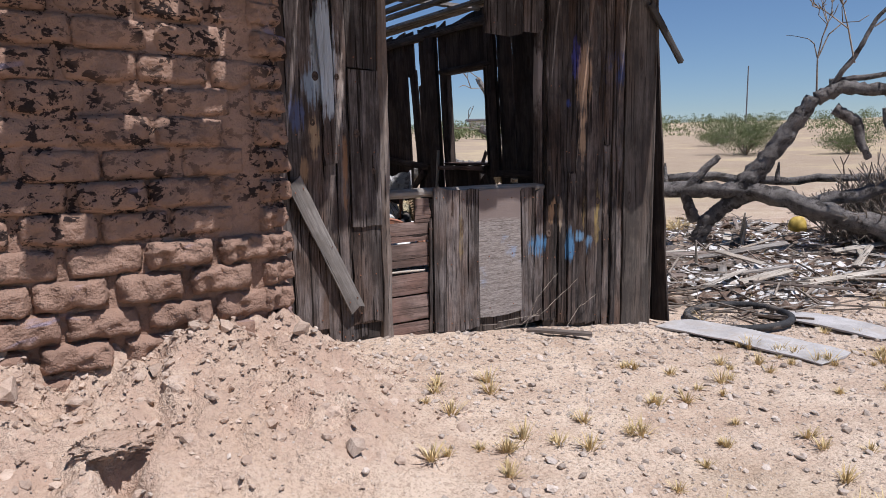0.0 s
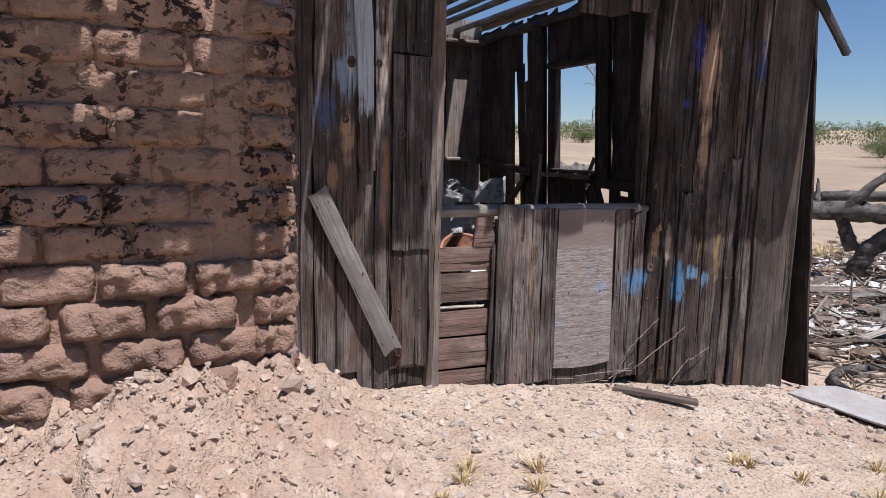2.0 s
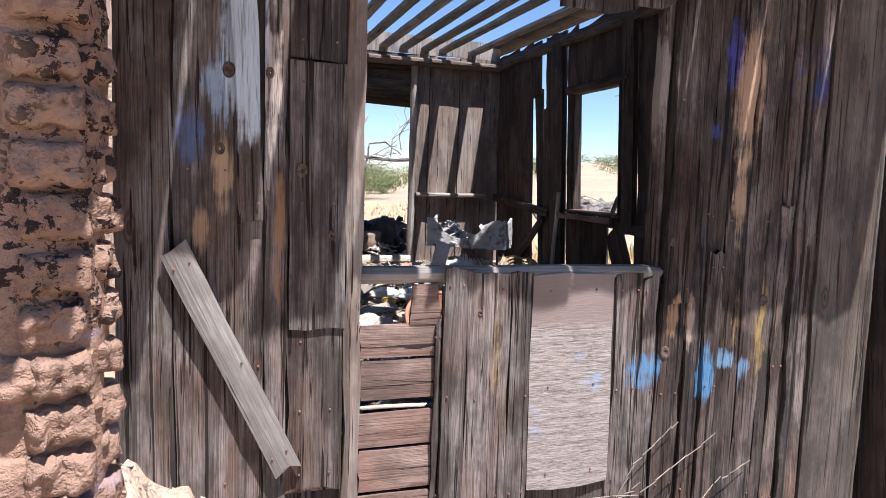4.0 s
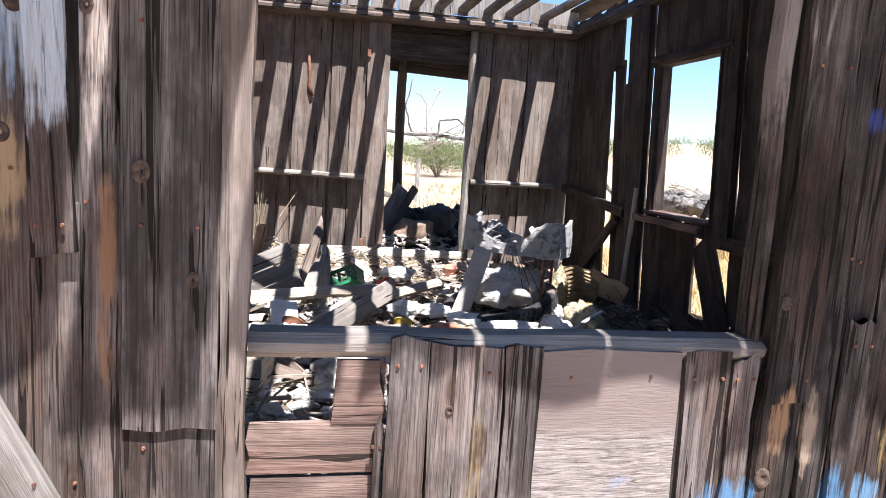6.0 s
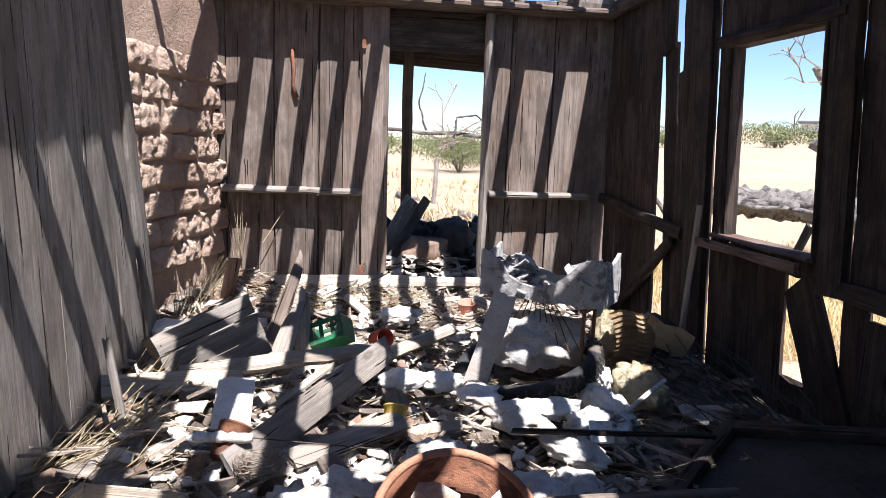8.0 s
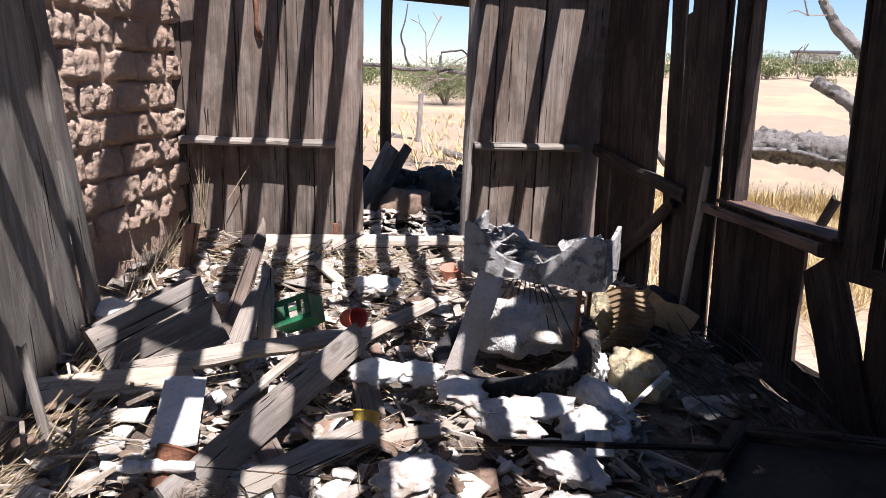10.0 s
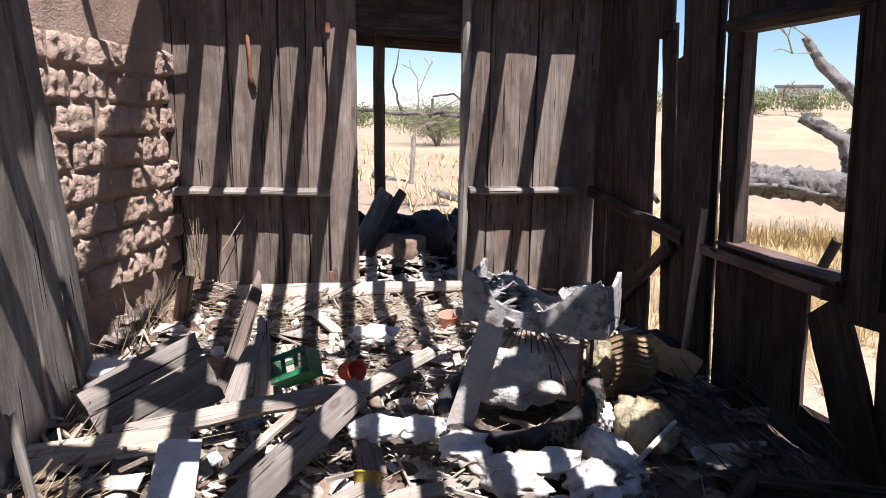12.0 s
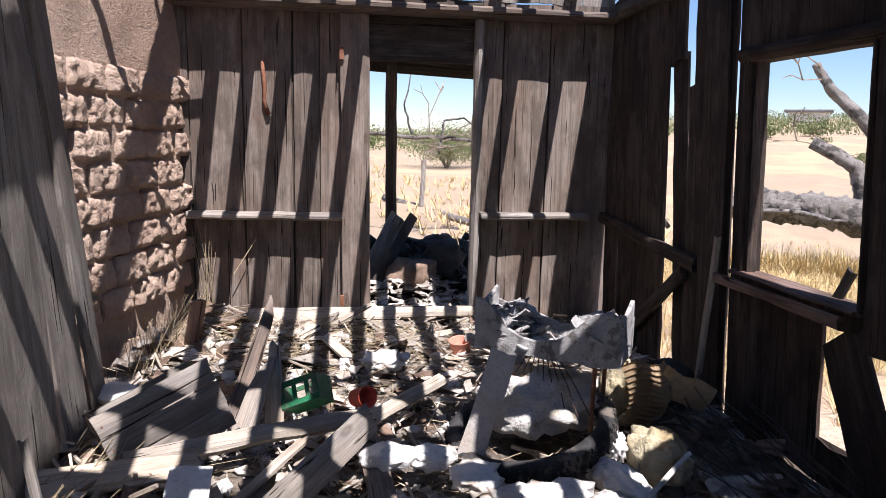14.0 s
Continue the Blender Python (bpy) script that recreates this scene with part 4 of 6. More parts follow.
def lumpy(name, at, size, material, label, category, freq=4.0, amp=0.25, sub=3, turn=0.0, parent=None):
    """A soft crumpled lump resting at a place."""
    bm = bmesh.new()
    bmesh.ops.create_icosphere(bm, subdivisions=sub, radius=1.0)
    for v in bm.verts:
        p = v.co.copy()
        k = 1 + amp * noise.noise(p * freq * 0.5 + Vector(at)) + amp * 0.6 * abs(noise.noise(p * freq * 1.3 + Vector(at) * 3)) - 0.15 * amp * abs(noise.noise(p * freq * 3.1))
        v.co = Vector((p.x * size[0], p.y * size[1], max(p.z, -0.55) * size[2])) * k
    ob = new(name, mesh_of(name, bm, material, True))
    ob.matrix_world = pose(*at, 0, 0, turn)
    if parent is not None:
        ob.parent = parent
        return ob
    return tagged(ob, label, category)


def box_bm(w, d, h, bevel=0.004):
    bm = bmesh.new()
    bmesh.ops.create_cube(bm, size=1.0, matrix=Matrix.Translation((0, 0, h / 2)) @ Matrix.Diagonal((w, d, h, 1)))
    bmesh.ops.bevel(bm, geom=bm.edges[:], offset=bevel, segments=1, affect="EDGES")
    return bm


def loose_board(name, p0, p1, width, thick, material, face, label, category="plank", **kw):
    return tagged(board(name, p0, p1, width, thick, material, None, face, **kw), label, category)


# ---- outside, before the shed ----
def scatter_ground():
    gravel, clods = Heap(), Heap()
    for _ in range(17000):
        x, y = U(-3.6, 4.6), -abs(RNG.gauss(0, 1.0)) * 2.0 - 0.02
        if x < -0.95 and y > -0.62:
            continue
        if x < -0.4 and y > -1.9 and RNG.random() < 0.9:
            continue
        big = RNG.random() ** 9
        s = 0.004 + 0.024 * big + 0.004 * RNG.random()
        gravel.chunk((x, y, ground_z(x, y) + s * 0.25), s, 0.65)
    gravel.make("gravel", STONE, "small pale stones scattered on the sand", "gravel")
    for _ in range(5200):
        x = U(-3.6, -0.2)
        y = -0.58 - abs(RNG.gauss(0, 0.42))
        if x > -0.9:
            y = U(-1.3, -0.06)
        s = 0.004 + 0.018 * RNG.random() ** 5
        clods.chunk((x, y, ground_z(x, y) + s * 0.1), s, 0.6, 0.6)
    for x, y, s in ((-1.02, -1.52, 0.06), (-1.12, -1.45, 0.035), (-0.85, -1.62, 0.03), (-2.3, -0.75, 0.07), (-1.35, -0.72, 0.05), (-0.75, -0.45, 0.06), (-0.62, -0.3, 0.05), (-0.95, -0.72, 0.055)):
        clods.chunk((x, y, ground_z(x, y) + s * 0.3), s, 0.8)
    for _ in range(380):
        x, y = U(-3.4, -0.3), -0.56 - abs(RNG.gauss(0, 0.5))
        s = 0.012 + 0.04 * RNG.random() ** 3
        clods.chunk((x, y, ground_z(x, y) - s * 0.3), s, 0.7, 0.3)
    clods.make("earth_clods", CLOD, "crumbled adobe clods on the earth heap", "clods")


scatter_ground()
lumpy("earth_lip", (-1.96, -1.21, ground_z(-1.96, -1.12) - 0.015), (0.13, 0.11, 0.04), SAND, "overhanging earth lip above a small burrow", "earth", 9, 0.5, 4)


def grass_tuft(x, y, size, n, heap):
    z = ground_z(x, y)
    for _ in range(n):
        a, r = U(0, 6.28), U(0, 0.5) * size
        b = (x + math.cos(a) * r * 0.4, y + math.sin(a) * r * 0.4, z - 0.01)
        heap.blade(b, (x + math.cos(a) * r * 2.2, y + math.sin(a) * r * 2.2, z + size * U(0.25, 0.8)), 0.003 + 0.004 * size)


def grasses():
    near = Heap()
    for _ in range(150):
        x, y = U(-0.7, 3.6), U(-3.3, -0.9)
        if noise.noise((x * 0.9, y * 0.9, 2.0)) < -0.12:
            continue
        grass_tuft(x, y, U(0.04, 0.13), 44, near)
    for _ in range(260):
        x, y = U(3.0, 12.0), U(-2.5, 13.0)
        grass_tuft(x, y, U(0.06, 0.22), 14, near)
    for _ in range(800):
        x, y = U(3.8, 9.5), U(4.5, 11.0)
        grass_tuft(x, y, U(0.15, 0.5), 18, near)
    for _ in range(1700):
        x, y = U(5.2, 9.6), U(6.0, 10.9)
        grass_tuft(x, y, U(0.15, 0.42), 22, near)
    for _ in range(1500):
        f, k = RNG.random(), U(0.1, 2.4)
        x, y = 6.7 + 3.3 * f - 0.62 * k, 11.6 - 2.7 * f - 0.78 * k
        grass_tuft(x, y, U(0.18, 0.42) * (2.0 if k < 0.7 else 1.0), 16, near)
    near.make("dry_grass", STRAW, "tufts of straw-yellow dry grass", "grass")
    far = Heap()
    for _ in range(700):
        x, y = U(-3, 9), U(8.0, 30.0)
        z = ground_z(x, y)
        for _k in range(6):
            a = U(0, 6.28)
            far.blade((x, y, z - 0.02), (x + 0.25 * math.cos(a), y + 0.25 * math.sin(a), z + U(0.1, 0.35)), 0.012)
    far.make("field_grass", STRAW, "thin dry grass over the open field", "grass")


grasses()

# the small plank and wire at the foot of the wall
loose_board("plank", (1.18, -0.10, -0.115), (1.52, -0.46, -0.125), 0.07, 0.03, WOOD_INNER, (0, 0, 1), "short brown plank lying in the sand", wob=0.004, ragged=0.015)
twigs = Heap()
for a, b, c in (((0.75, -0.08, -0.02), (1.3, -0.12, 0.0), (1.75, -0.06, 0.22)), ((1.15, -0.1, -0.1), (1.28, -0.08, 0.12), (1.55, -0.05, 0.30)), ((1.6, -0.1, -0.15), (1.75, -0.08, -0.02), (1.98, -0.05, 0.06)), ((0.85, -0.1, -0.06), (1.1, -0.14, -0.04), (1.32, -0.08, 0.02))):
    pts = [Vector(a).lerp(Vector(b), k / 4) for k in range(4)] + [Vector(b).lerp(Vector(c), k / 5) for k in range(6)]
    for p, q in zip(pts, pts[1:]):
        twigs.stick(p, q + Vector((U(-0.015, 0.015), 0, U(-0.015, 0.015))), 0.0025)
twigs.make("dry_vine", TWIG, "thin dry vine twigs against the plank wall", "vine")

# pale bent sheets and a rubber hoop on the sand
loose_board("board_sheet", (2.80, -0.18, -0.285), (2.72, -1.70, -0.225), 0.46, 0.018, SHEET, (0, 0, 1), "bleached grey plywood sheet lying on the sand", "board", wob=0.02, ragged=0.06, bow=-0.02)
loose_board("board_sheet", (3.98, -0.42, -0.31), (3.80, -1.62, -0.255), 0.42, 0.018, SHEET, (0, 0, 1), "bleached grey plywood sheet lying on the sand", "board", wob=0.02, ragged=0.05, bow=-0.02)
ring = [(3.46 + 0.46 * math.cos(t) * 0.95 + 0.02 * math.sin(3 * t), -0.42 + 0.46 * math.sin(t), -0.27 + 0.03 * math.cos(t + 0.6)) for t in np.linspace(0, 2 * math.pi, 33)]
bm = tube_bm(ring, [0.034] * 33, 8, 0.1, cap=False)
tagged(new("rubber_hoop", mesh_of("rubber_hoop", bm, RUBBER, True)), "black rubber tyre bead lying in the dry grass", "tyre")


def debris_field():
    bits, sticks, rods = Heap(), Heap(), Heap()
    for _ in range(950):
        f = RNG.random()
        x, y = 4.2 + 7.0 * f + U(-0.5, 0.5), U(-1.0, 4.6) * (0.5 + 0.8 * f)
        z = ground_z(x, y)
        if RNG.random() < 0.6:
            bits.chunk((x, y, z + 0.02), U(0.02, 0.09), 0.5)
        else:
            bits.slab((x, y, z + 0.04), U(0.08, 0.3), U(0.05, 0.2), 0.008, 0.4, 0.2)
    brown = Heap()
    for _ in range(520):
        f = RNG.random()
        x, y = 3.9 + 7.5 * f + U(-0.5, 0.5), U(-1.0, 4.8) * (0.5 + 0.8 * f)
        brown.slab((x, y, ground_z(x, y) + 0.03), U(0.08, 0.35), U(0.04, 0.2), 0.012, 0.45, 0.2)
    brown.make("bark_scraps", BROWN, "brown bark and shingle scraps strewn on sand", "scraps")
    bits.make("rubble_scraps", PLASTER, "white plaster and trash scraps strewn on sand", "rubble")
    for _ in range(1200):
        f = RNG.random()
        x, y = 3.4 + 8 * f + U(-0.4, 0.4), U(-1.2, 4.8) * (0.5 + 0.8 * f)
        a, n = U(0, 6.28), U(0.15, 0.7)
        z = ground_z(x, y) + U(0.0, 0.08)
        sticks.stick((x, y, z), (x + n * math.cos(a), y + n * math.sin(a), z + U(-0.02, 0.1)), U(0.004, 0.014))
    sticks.make("fallen_twigs", TWIG, "dry twigs and splinters strewn on sand", "twigs")


debris_field()
for n in range(46):
    f = RNG.random()
    x, y = 4.0 + 7.0 * f, U(-0.9, 4.2) * (0.5 + 0.8 * f)
    a, size = U(-0.9, 0.9) + (1.57 if RNG.random() < 0.2 else 0), U(0.5, 1.9)
    z = ground_z(x, y) + U(0.03, 0.14)
    loose_board("scrap_board", (x, y, z), (x + size * math.cos(a), y + size * math.sin(a), z + U(-0.03, 0.12)), U(0.07, 0.16), 0.025, RNG.choice((WOOD_GREY, WOOD_PALE, WOOD_INNER)), (U(-0.4, 0.4), U(-0.4, 0.4), 1), "weathered scrap board among the rubble", "plank", wob=0.006, ragged=0.03)
loose_board("stake", (5.55, 1.60, -0.32), (5.50, 1.58, 0.08), 0.045, 0.02, WOOD_PALE, (-0.8, -0.5, 0), "white splintered stake upright in the rubble", "stake", taper=0.4)
yellow = lumpy("yellow_bag", (8.75, 2.05, 0.0), (0.16, 0.14, 0.16), YELLOW, "crumpled yellow bag under the fallen tree", "bag", sub=2)


def limb(parent, name, pts, r0, r1, sides=10, rough=0.3, material=BARK, steps=9, sag=0.07, seed=0):
    path = []
    for k, (a, b) in enumerate(zip(pts, pts[1:])):
        seg = bent(a, b, sag, steps, seed + k)
        path += seg if not path else seg[1:]
    radii = [r0 + (r1 - r0) * i / (len(path) - 1) for i in range(len(path))]
    return part(name, tube_bm(path, radii, sides, rough), material, parent, shade=True)


def twiggy(parent, base, way, size, depth, seed, heap):
    """Bare twigs that fork from a limb."""
    rnd = random.Random(seed)

    def grow(p, d, r, n):
        q = p + d * r + Vector((rnd.uniform(-1, 1), rnd.uniform(-1, 1), rnd.uniform(-1, 1))) * r * 0.18
        heap.stick(p, q, 0.012 * r / size + 0.003, 0.009 * r / size + 0.002, 4)
        if n:
            for _ in range(rnd.choice((1, 2, 2, 3))):
                e = (d + Vector((rnd.uniform(-1, 1), rnd.uniform(-1, 1), rnd.uniform(-0.6, 0.9))) * 0.75).normalized()
                grow(q, e, r * rnd.uniform(0.6, 0.9), n - 1)

    grow(Vector(base), Vector(way).normalized(), size, depth)


# the uprooted dead tree beside the shed
dead = thing("dead_tree", "grey fallen dead tree with bare crooked limbs", "tree")
G = lambda x, y, h=0.0: (x, y, ground_z(x, y) + h)
limb(dead, "trunk", [(6.4, 4.6, 0.62), (7.3, 3.0, 0.62), (7.75, 2.2, 0.62), (8.3, 1.2, 0.25), (9.0, -0.2, -0.3)], 0.125, 0.15, 12, 0.5, seed=3, sag=0.05)
limb(dead, "limb", [(7.66, 2.46, 0.55), (7.84, 2.18, 1.0), (8.05, 1.87, 1.55), (8.22, 1.62, 2.02)], 0.155, 0.115, 12, 0.5, seed=8, sag=0.05)
limb(dead, "limb", [(8.25, 1.60, 2.0), (8.45, 1.35, 2.17), (8.7, 0.9, 2.1), (8.95, 0.5, 1.98), (9.3, 0.0, 1.6)], 0.105, 0.07, 10, 0.45, seed=12)
limb(dead, "limb", [(8.4, 1.4, 1.85), (8.58, 1.15, 1.65), (8.62, 1.1, 1.35), (8.7, 1.0, 1.1)], 0.09, 0.05, 9, 0.3, seed=15)
limb(dead, "limb", [(8.35, 1.50, 2.1), (8.5, 1.2, 2.6), (8.62, 1.0, 3.1), (8.9, 0.7, 3.6)], 0.045, 0.02, 8, 0.2, seed=18)
limb(dead, "limb", [(8.4, 1.5, 2.25), (8.75, 0.9, 2.32), (9.2, 0.3, 2.3)], 0.05, 0.025, 8, 0.2, seed=21)
limb(dead, "limb", [(7.5, 4.6, 0.75), (8.2, 3.4, 0.8), (8.8, 2.3, 0.72), (9.6, 1.2, 0.8)], 0.085, 0.06, 10, 0.3, seed=24)
limb(dead, "limb", [(7.35, 3.0, 0.1), (7.2, 3.1, 0.55), (7.35, 2.85, 0.95), (7.5, 2.7, 1.15)], 0.10, 0.05, 9, 0.3, seed=27)
limb(dead, "limb", [(7.85, 2.2, 0.6), (7.6, 2.55, 0.42), (7.42, 2.82, 0.12), (7.35, 2.95, -0.25)], 0.13, 0.12, 10, 0.35, seed=30)
limb(dead, "limb", [(8.3, 1.6, 0.4), (8.9, 0.9, 0.65), (9.4, 0.4, 0.9)], 0.11, 0.07, 10, 0.3, seed=33)
for n, (x, y, z, h) in enumerate(((6.9, 3.9, 0.7, 0.35), (7.1, 3.4, 0.75, 0.3), (8.0, 2.0, 0.8, 0.25), (8.6, 2.6, 0.8, 0.3), (9.1, 1.0, 1.9, -0.45), (9.2, 0.8, 1.9, -0.5))):
    limb(dead, "snag", [(x, y, z - 0.05), (x + U(-0.1, 0.1), y + U(-0.1, 0.1), z + h)], 0.05, 0.015, 7, 0.2, steps=4, seed=40 + n)
h = Heap()
for n, b in enumerate(((8.25, 1.6, 2.1), (8.5, 1.2, 2.5), (8.7, 0.9, 2.3), (9.0, 0.5, 2.3), (8.6, 1.0, 3.0), (8.9, 0.6, 2.0))):
    twiggy(dead, b, (U(-0.3, 0.5), U(-0.8, 0.3), U(0.2, 0.9)), 0.45, 4, 100 + n, h)
h.make("twigs", TWIG, "", "", parent=dead)

brush = Heap()
for n in range(330):
    a, r = U(0, 6.28), math.sqrt(RNG.random())
    x, y = 9.75 + r * math.cos(a) * 0.8, 0.95 + r * math.sin(a) * 1.15
    twiggy(None, (x, y, ground_z(x, y) + U(0.0, 0.75) * (1.1 - r)), (U(-0.7, 0.7), U(-0.7, 0.7), U(0.3, 1.0)), U(0.2, 0.42), 3, 300 + n, brush)
brush.make("brush_pile", TWIG, "tangle of grey dry brush by the dead tree", "brush")
rack = thing("wire_crate", "pale wooden slat crate under the fallen tree", "crate", pose(7.95, 2.55, ground_z(7.95, 2.55), 8, -6, 35))
for n in range(5):
    part("slat", board_bm(0.75, 0.035, 0.02), WOOD_PALE, rack).matrix_basis = along((-0.37, -0.02, 0.06 + n * 0.09), (0.38, -0.02, 0.06 + n * 0.09))
for x in (-0.36, 0.0, 0.36):
    part("post", board_bm(0.52, 0.04, 0.03), WOOD_PALE, rack).matrix_basis = along((x, 0.01, 0), (x, 0.01, 0.52))

# the second fallen tree, seen through the window
log = thing("fallen_tree", "big grey fallen tree trunk in yellow grass", "tree")
limb(log, "trunk", [(6.7, 11.6, 0.76), (7.8, 10.7, 0.80), (8.7, 9.9, 0.74), (10.0, 8.9, 0.50)], 0.22, 0.29, 18, 0.55, seed=51, sag=0.04, steps=14, material=BARK_PALE)
limb(log, "limb", [(9.15, 9.9, 0.7), (9.05, 9.95, 1.2), (8.95, 10.0, 1.5), (8.42, 10.42, 1.88)], 0.17, 0.10, 10, 0.3, seed=55, sag=0.05, material=BARK_PALE)
limb(log, "limb", [(9.25, 9.75, 0.9), (9.45, 9.8, 1.65), (9.1, 10.1, 2.2), (8.6, 10.35, 2.75), (8.40, 10.5, 3.15)], 0.15, 0.065, 10, 0.3, seed=60, sag=0.05, material=BARK_PALE)
limb(log, "limb", [(9.3, 9.9, 1.9), (9.32, 9.8, 2.2)], 0.06, 0.03, 8, 0.2, steps=4, seed=65, material=BARK_PALE)
h = Heap()
for _ in range(170):
    f = U(0.12, 0.85)
    p = Vector((6.9, 11.45, 0.93)).lerp(Vector((9.4, 9.4, 0.80)), f) + Vector((U(-0.1, 0.1), U(-0.2, 0.05), U(-0.25, 0.03)))
    h.stick(p, p + Vector((U(0.2, 0.5), U(-0.45, -0.15), U(-0.05, 0.08))), U(0.012, 0.05), 0.008, 5)
h.make("splinters", BARK, "", "", parent=log)
for n, (f0, f1, dx, dz, r) in enumerate(((0.22, 0.60, -0.04, 0.20, 0.09), (0.40, 0.80, -0.10, 0.14, 0.08), (0.55, 0.92, -0.02, 0.22, 0.10), (0.30, 0.72, -0.20, 0.02, 0.06), (0.12, 0.40, -0.12, 0.12, 0.07))):
    a, b = (Vector((6.8, 11.5, 0.74)).lerp(Vector((9.6, 9.2, 0.58)), f) + Vector((dx, dx, dz)) for f in (f0, f1))
    limb(log, "split_strand", [tuple(a), tuple(b)], r, r * 0.45, 7, 0.8, steps=12, sag=0.09, seed=70 + n, material=BARK_PALE)
h = Heap()
for n, b in enumerate(((8.42, 10.4, 3.1), (8.5, 10.4, 2.9), (8.45, 10.4, 1.85), (7.9, 10.6, 0.85))):
    twiggy(log, b, (-0.8, U(-0.2, 0.5), U(-0.1, 0.5)), 0.35, 3, 500 + n, h)
h.make("twigs", TWIG, "", "", parent=log)

for p0, p1 in (((7.0, 8.95), (8.1, 8.35)), ((6.85, 8.7), (7.9, 8.2)), ((7.4, 9.2), (8.3, 8.9))):
    loose_board("plank", G(*p0, 0.06), G(*p1, 0.10), 0.16, 0.03, WOOD_PALE, (-0.3, -0.3, 0.9), "pale weathered plank lying in dry grass", wob=0.006, ragged=0.03)

# beyond the back door: a low bare branch, a fence post and a rail
low = thing("low_branch", "bare grey branch hanging low across the yard", "tree")
limb(low, "limb", [(-1.2, 12.2, 2.05), (1.2, 11.9, 1.86), (3.0, 11.7, 1.78), (5.2, 11.6, 1.75), (6.6, 11.6, 0.3)], 0.028, 0.045, 9, 0.25, seed=71, sag=0.08)
limb(low, "limb", [(1.9, 11.8, 1.86), (1.75, 11.75, 2.35), (1.85, 11.7, 2.85)], 0.022, 0.008, 6, 0.1, seed=75)
limb(low, "limb", [(2.35, 11.7, 1.55), (2.42, 11.65, 2.1), (2.75, 11.6, 2.15), (3.1, 11.6, 1.9)], 0.024, 0.012, 6, 0.1, seed=78)
h = Heap()
for n, b in enumerate(((2.9, 11.7, 1.85), (3.1, 11.6, 2.0), (2.2, 11.8, 1.85), (0.5, 12, 1.95))):
    twiggy(low, b, (U(-0.2, 0.4), 0, 0.8), 0.35, 3, 700 + n, h)
for n in range(5):
    twiggy(low, (2.3 + 0.25 * n, 11.7, 1.80), (U(-0.6, 0.9), 0, U(-0.5, 0.2)), 0.24, 4, 720 + n, h)
h.make("twigs", TWIG, "", "", parent=low)
loose_board("fence_post", G(2.60, 15.8, -0.1), (2.64, 15.8, 1.27), 0.11, 0.10, WOOD_GREY, (0, -1, 0), "old leaning wooden fence post in dry grass", "post", wob=0.012, ragged=0.04)
tagged(new("fallen_rail", mesh_of("fallen_rail", tube_bm(bent(G(1.8, 16.9, 0.08), G(4.2, 14.6, 0.10), 0.04, 8, 5), [0.08] * 9, 8, 0.3), BARK, True)), "grey fallen pole on the sand", "pole")


# ---- bushes ----
def mesquite(x, y, height, width, leaves, seed, leaf=0.10, thin=False):
    global RNG
    keep, RNG = RNG, random.Random(seed)
    z = ground_z(x, y)
    tree = thing("mesquite_bush", "green mesquite bush with thin dark stems", "bush", pose(x, y, z), group="mesquite bushes")
    stems = Heap()
    tips = []
    for k in range(5):
        a = 6.28 * k / 5 + U(-0.4, 0.4)
        p = Vector((0, 0, -0.05))
        r = 0.05 * height / 2
        d = Vector((math.cos(a) * 0.55, math.sin(a) * 0.55, 0.9))
        for s in range(4):
            q = p + d * height * 0.17 + Vector((U(-0.1, 0.1), U(-0.1, 0.1), U(-0.05, 0.1))) * height * 0.4
            stems.stick(p, q, r, r * 0.7, 5)
            for _ in range(2):
                e = q + Vector((U(-1, 1), U(-1, 1), U(-0.2, 0.8))) * width * 0.18
                stems.stick(q, e, r * 0.4, r * 0.2, 4)
                tips.append(e)
            p, r = q, r * 0.7
            d = (d + Vector((math.cos(a) * U(0, 0.6), math.sin(a) * U(0, 0.6), U(-0.4, 0.2)))).normalized()
        tips.append(p)
    stems.make("trunk", TWIG, "", "", parent=tree)
    crown = Heap()
    for _ in range(leaves):
        c = RNG.choice(tips)
        g = Vector((RNG.gauss(0, 1) * width * 0.13, RNG.gauss(0, 1) * width * 0.13, RNG.gauss(0, 1) * height * 0.09))
        p = Vector((c.x / max(0.3, 1) * 1.0, c.y, c.z)) + g
        f = Vector((p.x / (width * 0.55), p.y / (width * 0.55), (p.z - height * 0.55) / (height * 0.55)))
        if f.length > 1.05 + 0.2 * noise.noise(p * 2):
            continue
        crown.leaf((p.x, p.y, max(0.08, p.z)), leaf * U(0.6, 1.3))
    crown.make("crown", LEAF, "", "", parent=tree)
    RNG = keep
    return tree


for n, (x, y, hh, ww, k, lf) in enumerate((
    (33, 19, 2.6, 4.4, 12000, 0.045), (43, 35, 2.9, 4.2, 8000, 0.055), (35, 14.5, 2.0, 3.2, 7000, 0.045), (46, 12, 3.6, 5.0, 9000, 0.055), (40, 26, 1.4, 2.6, 4000, 0.05),
    (6.9, 38, 3.3, 5.4, 15000, 0.05), (2.2, 47, 2.6, 3.4, 1300, 0.13), (10.5, 46, 1.8, 3.4, 1200, 0.12), (-1, 52, 1.9, 3.0, 900, 0.13),
    (40, 52, 1.8, 3.4, 1100, 0.13), (34, 50, 1.6, 3.0, 1000, 0.13), (47, 48, 1.9, 3.6, 1000, 0.13), (28, 56, 1.7, 3.2, 900, 0.13), (26, 30, 0.7, 1.2, 300, 0.08), (33, 42, 0.8, 1.4, 300, 0.08),
)):
    mesquite(x, y, hh, ww, k, 900 + n, lf)


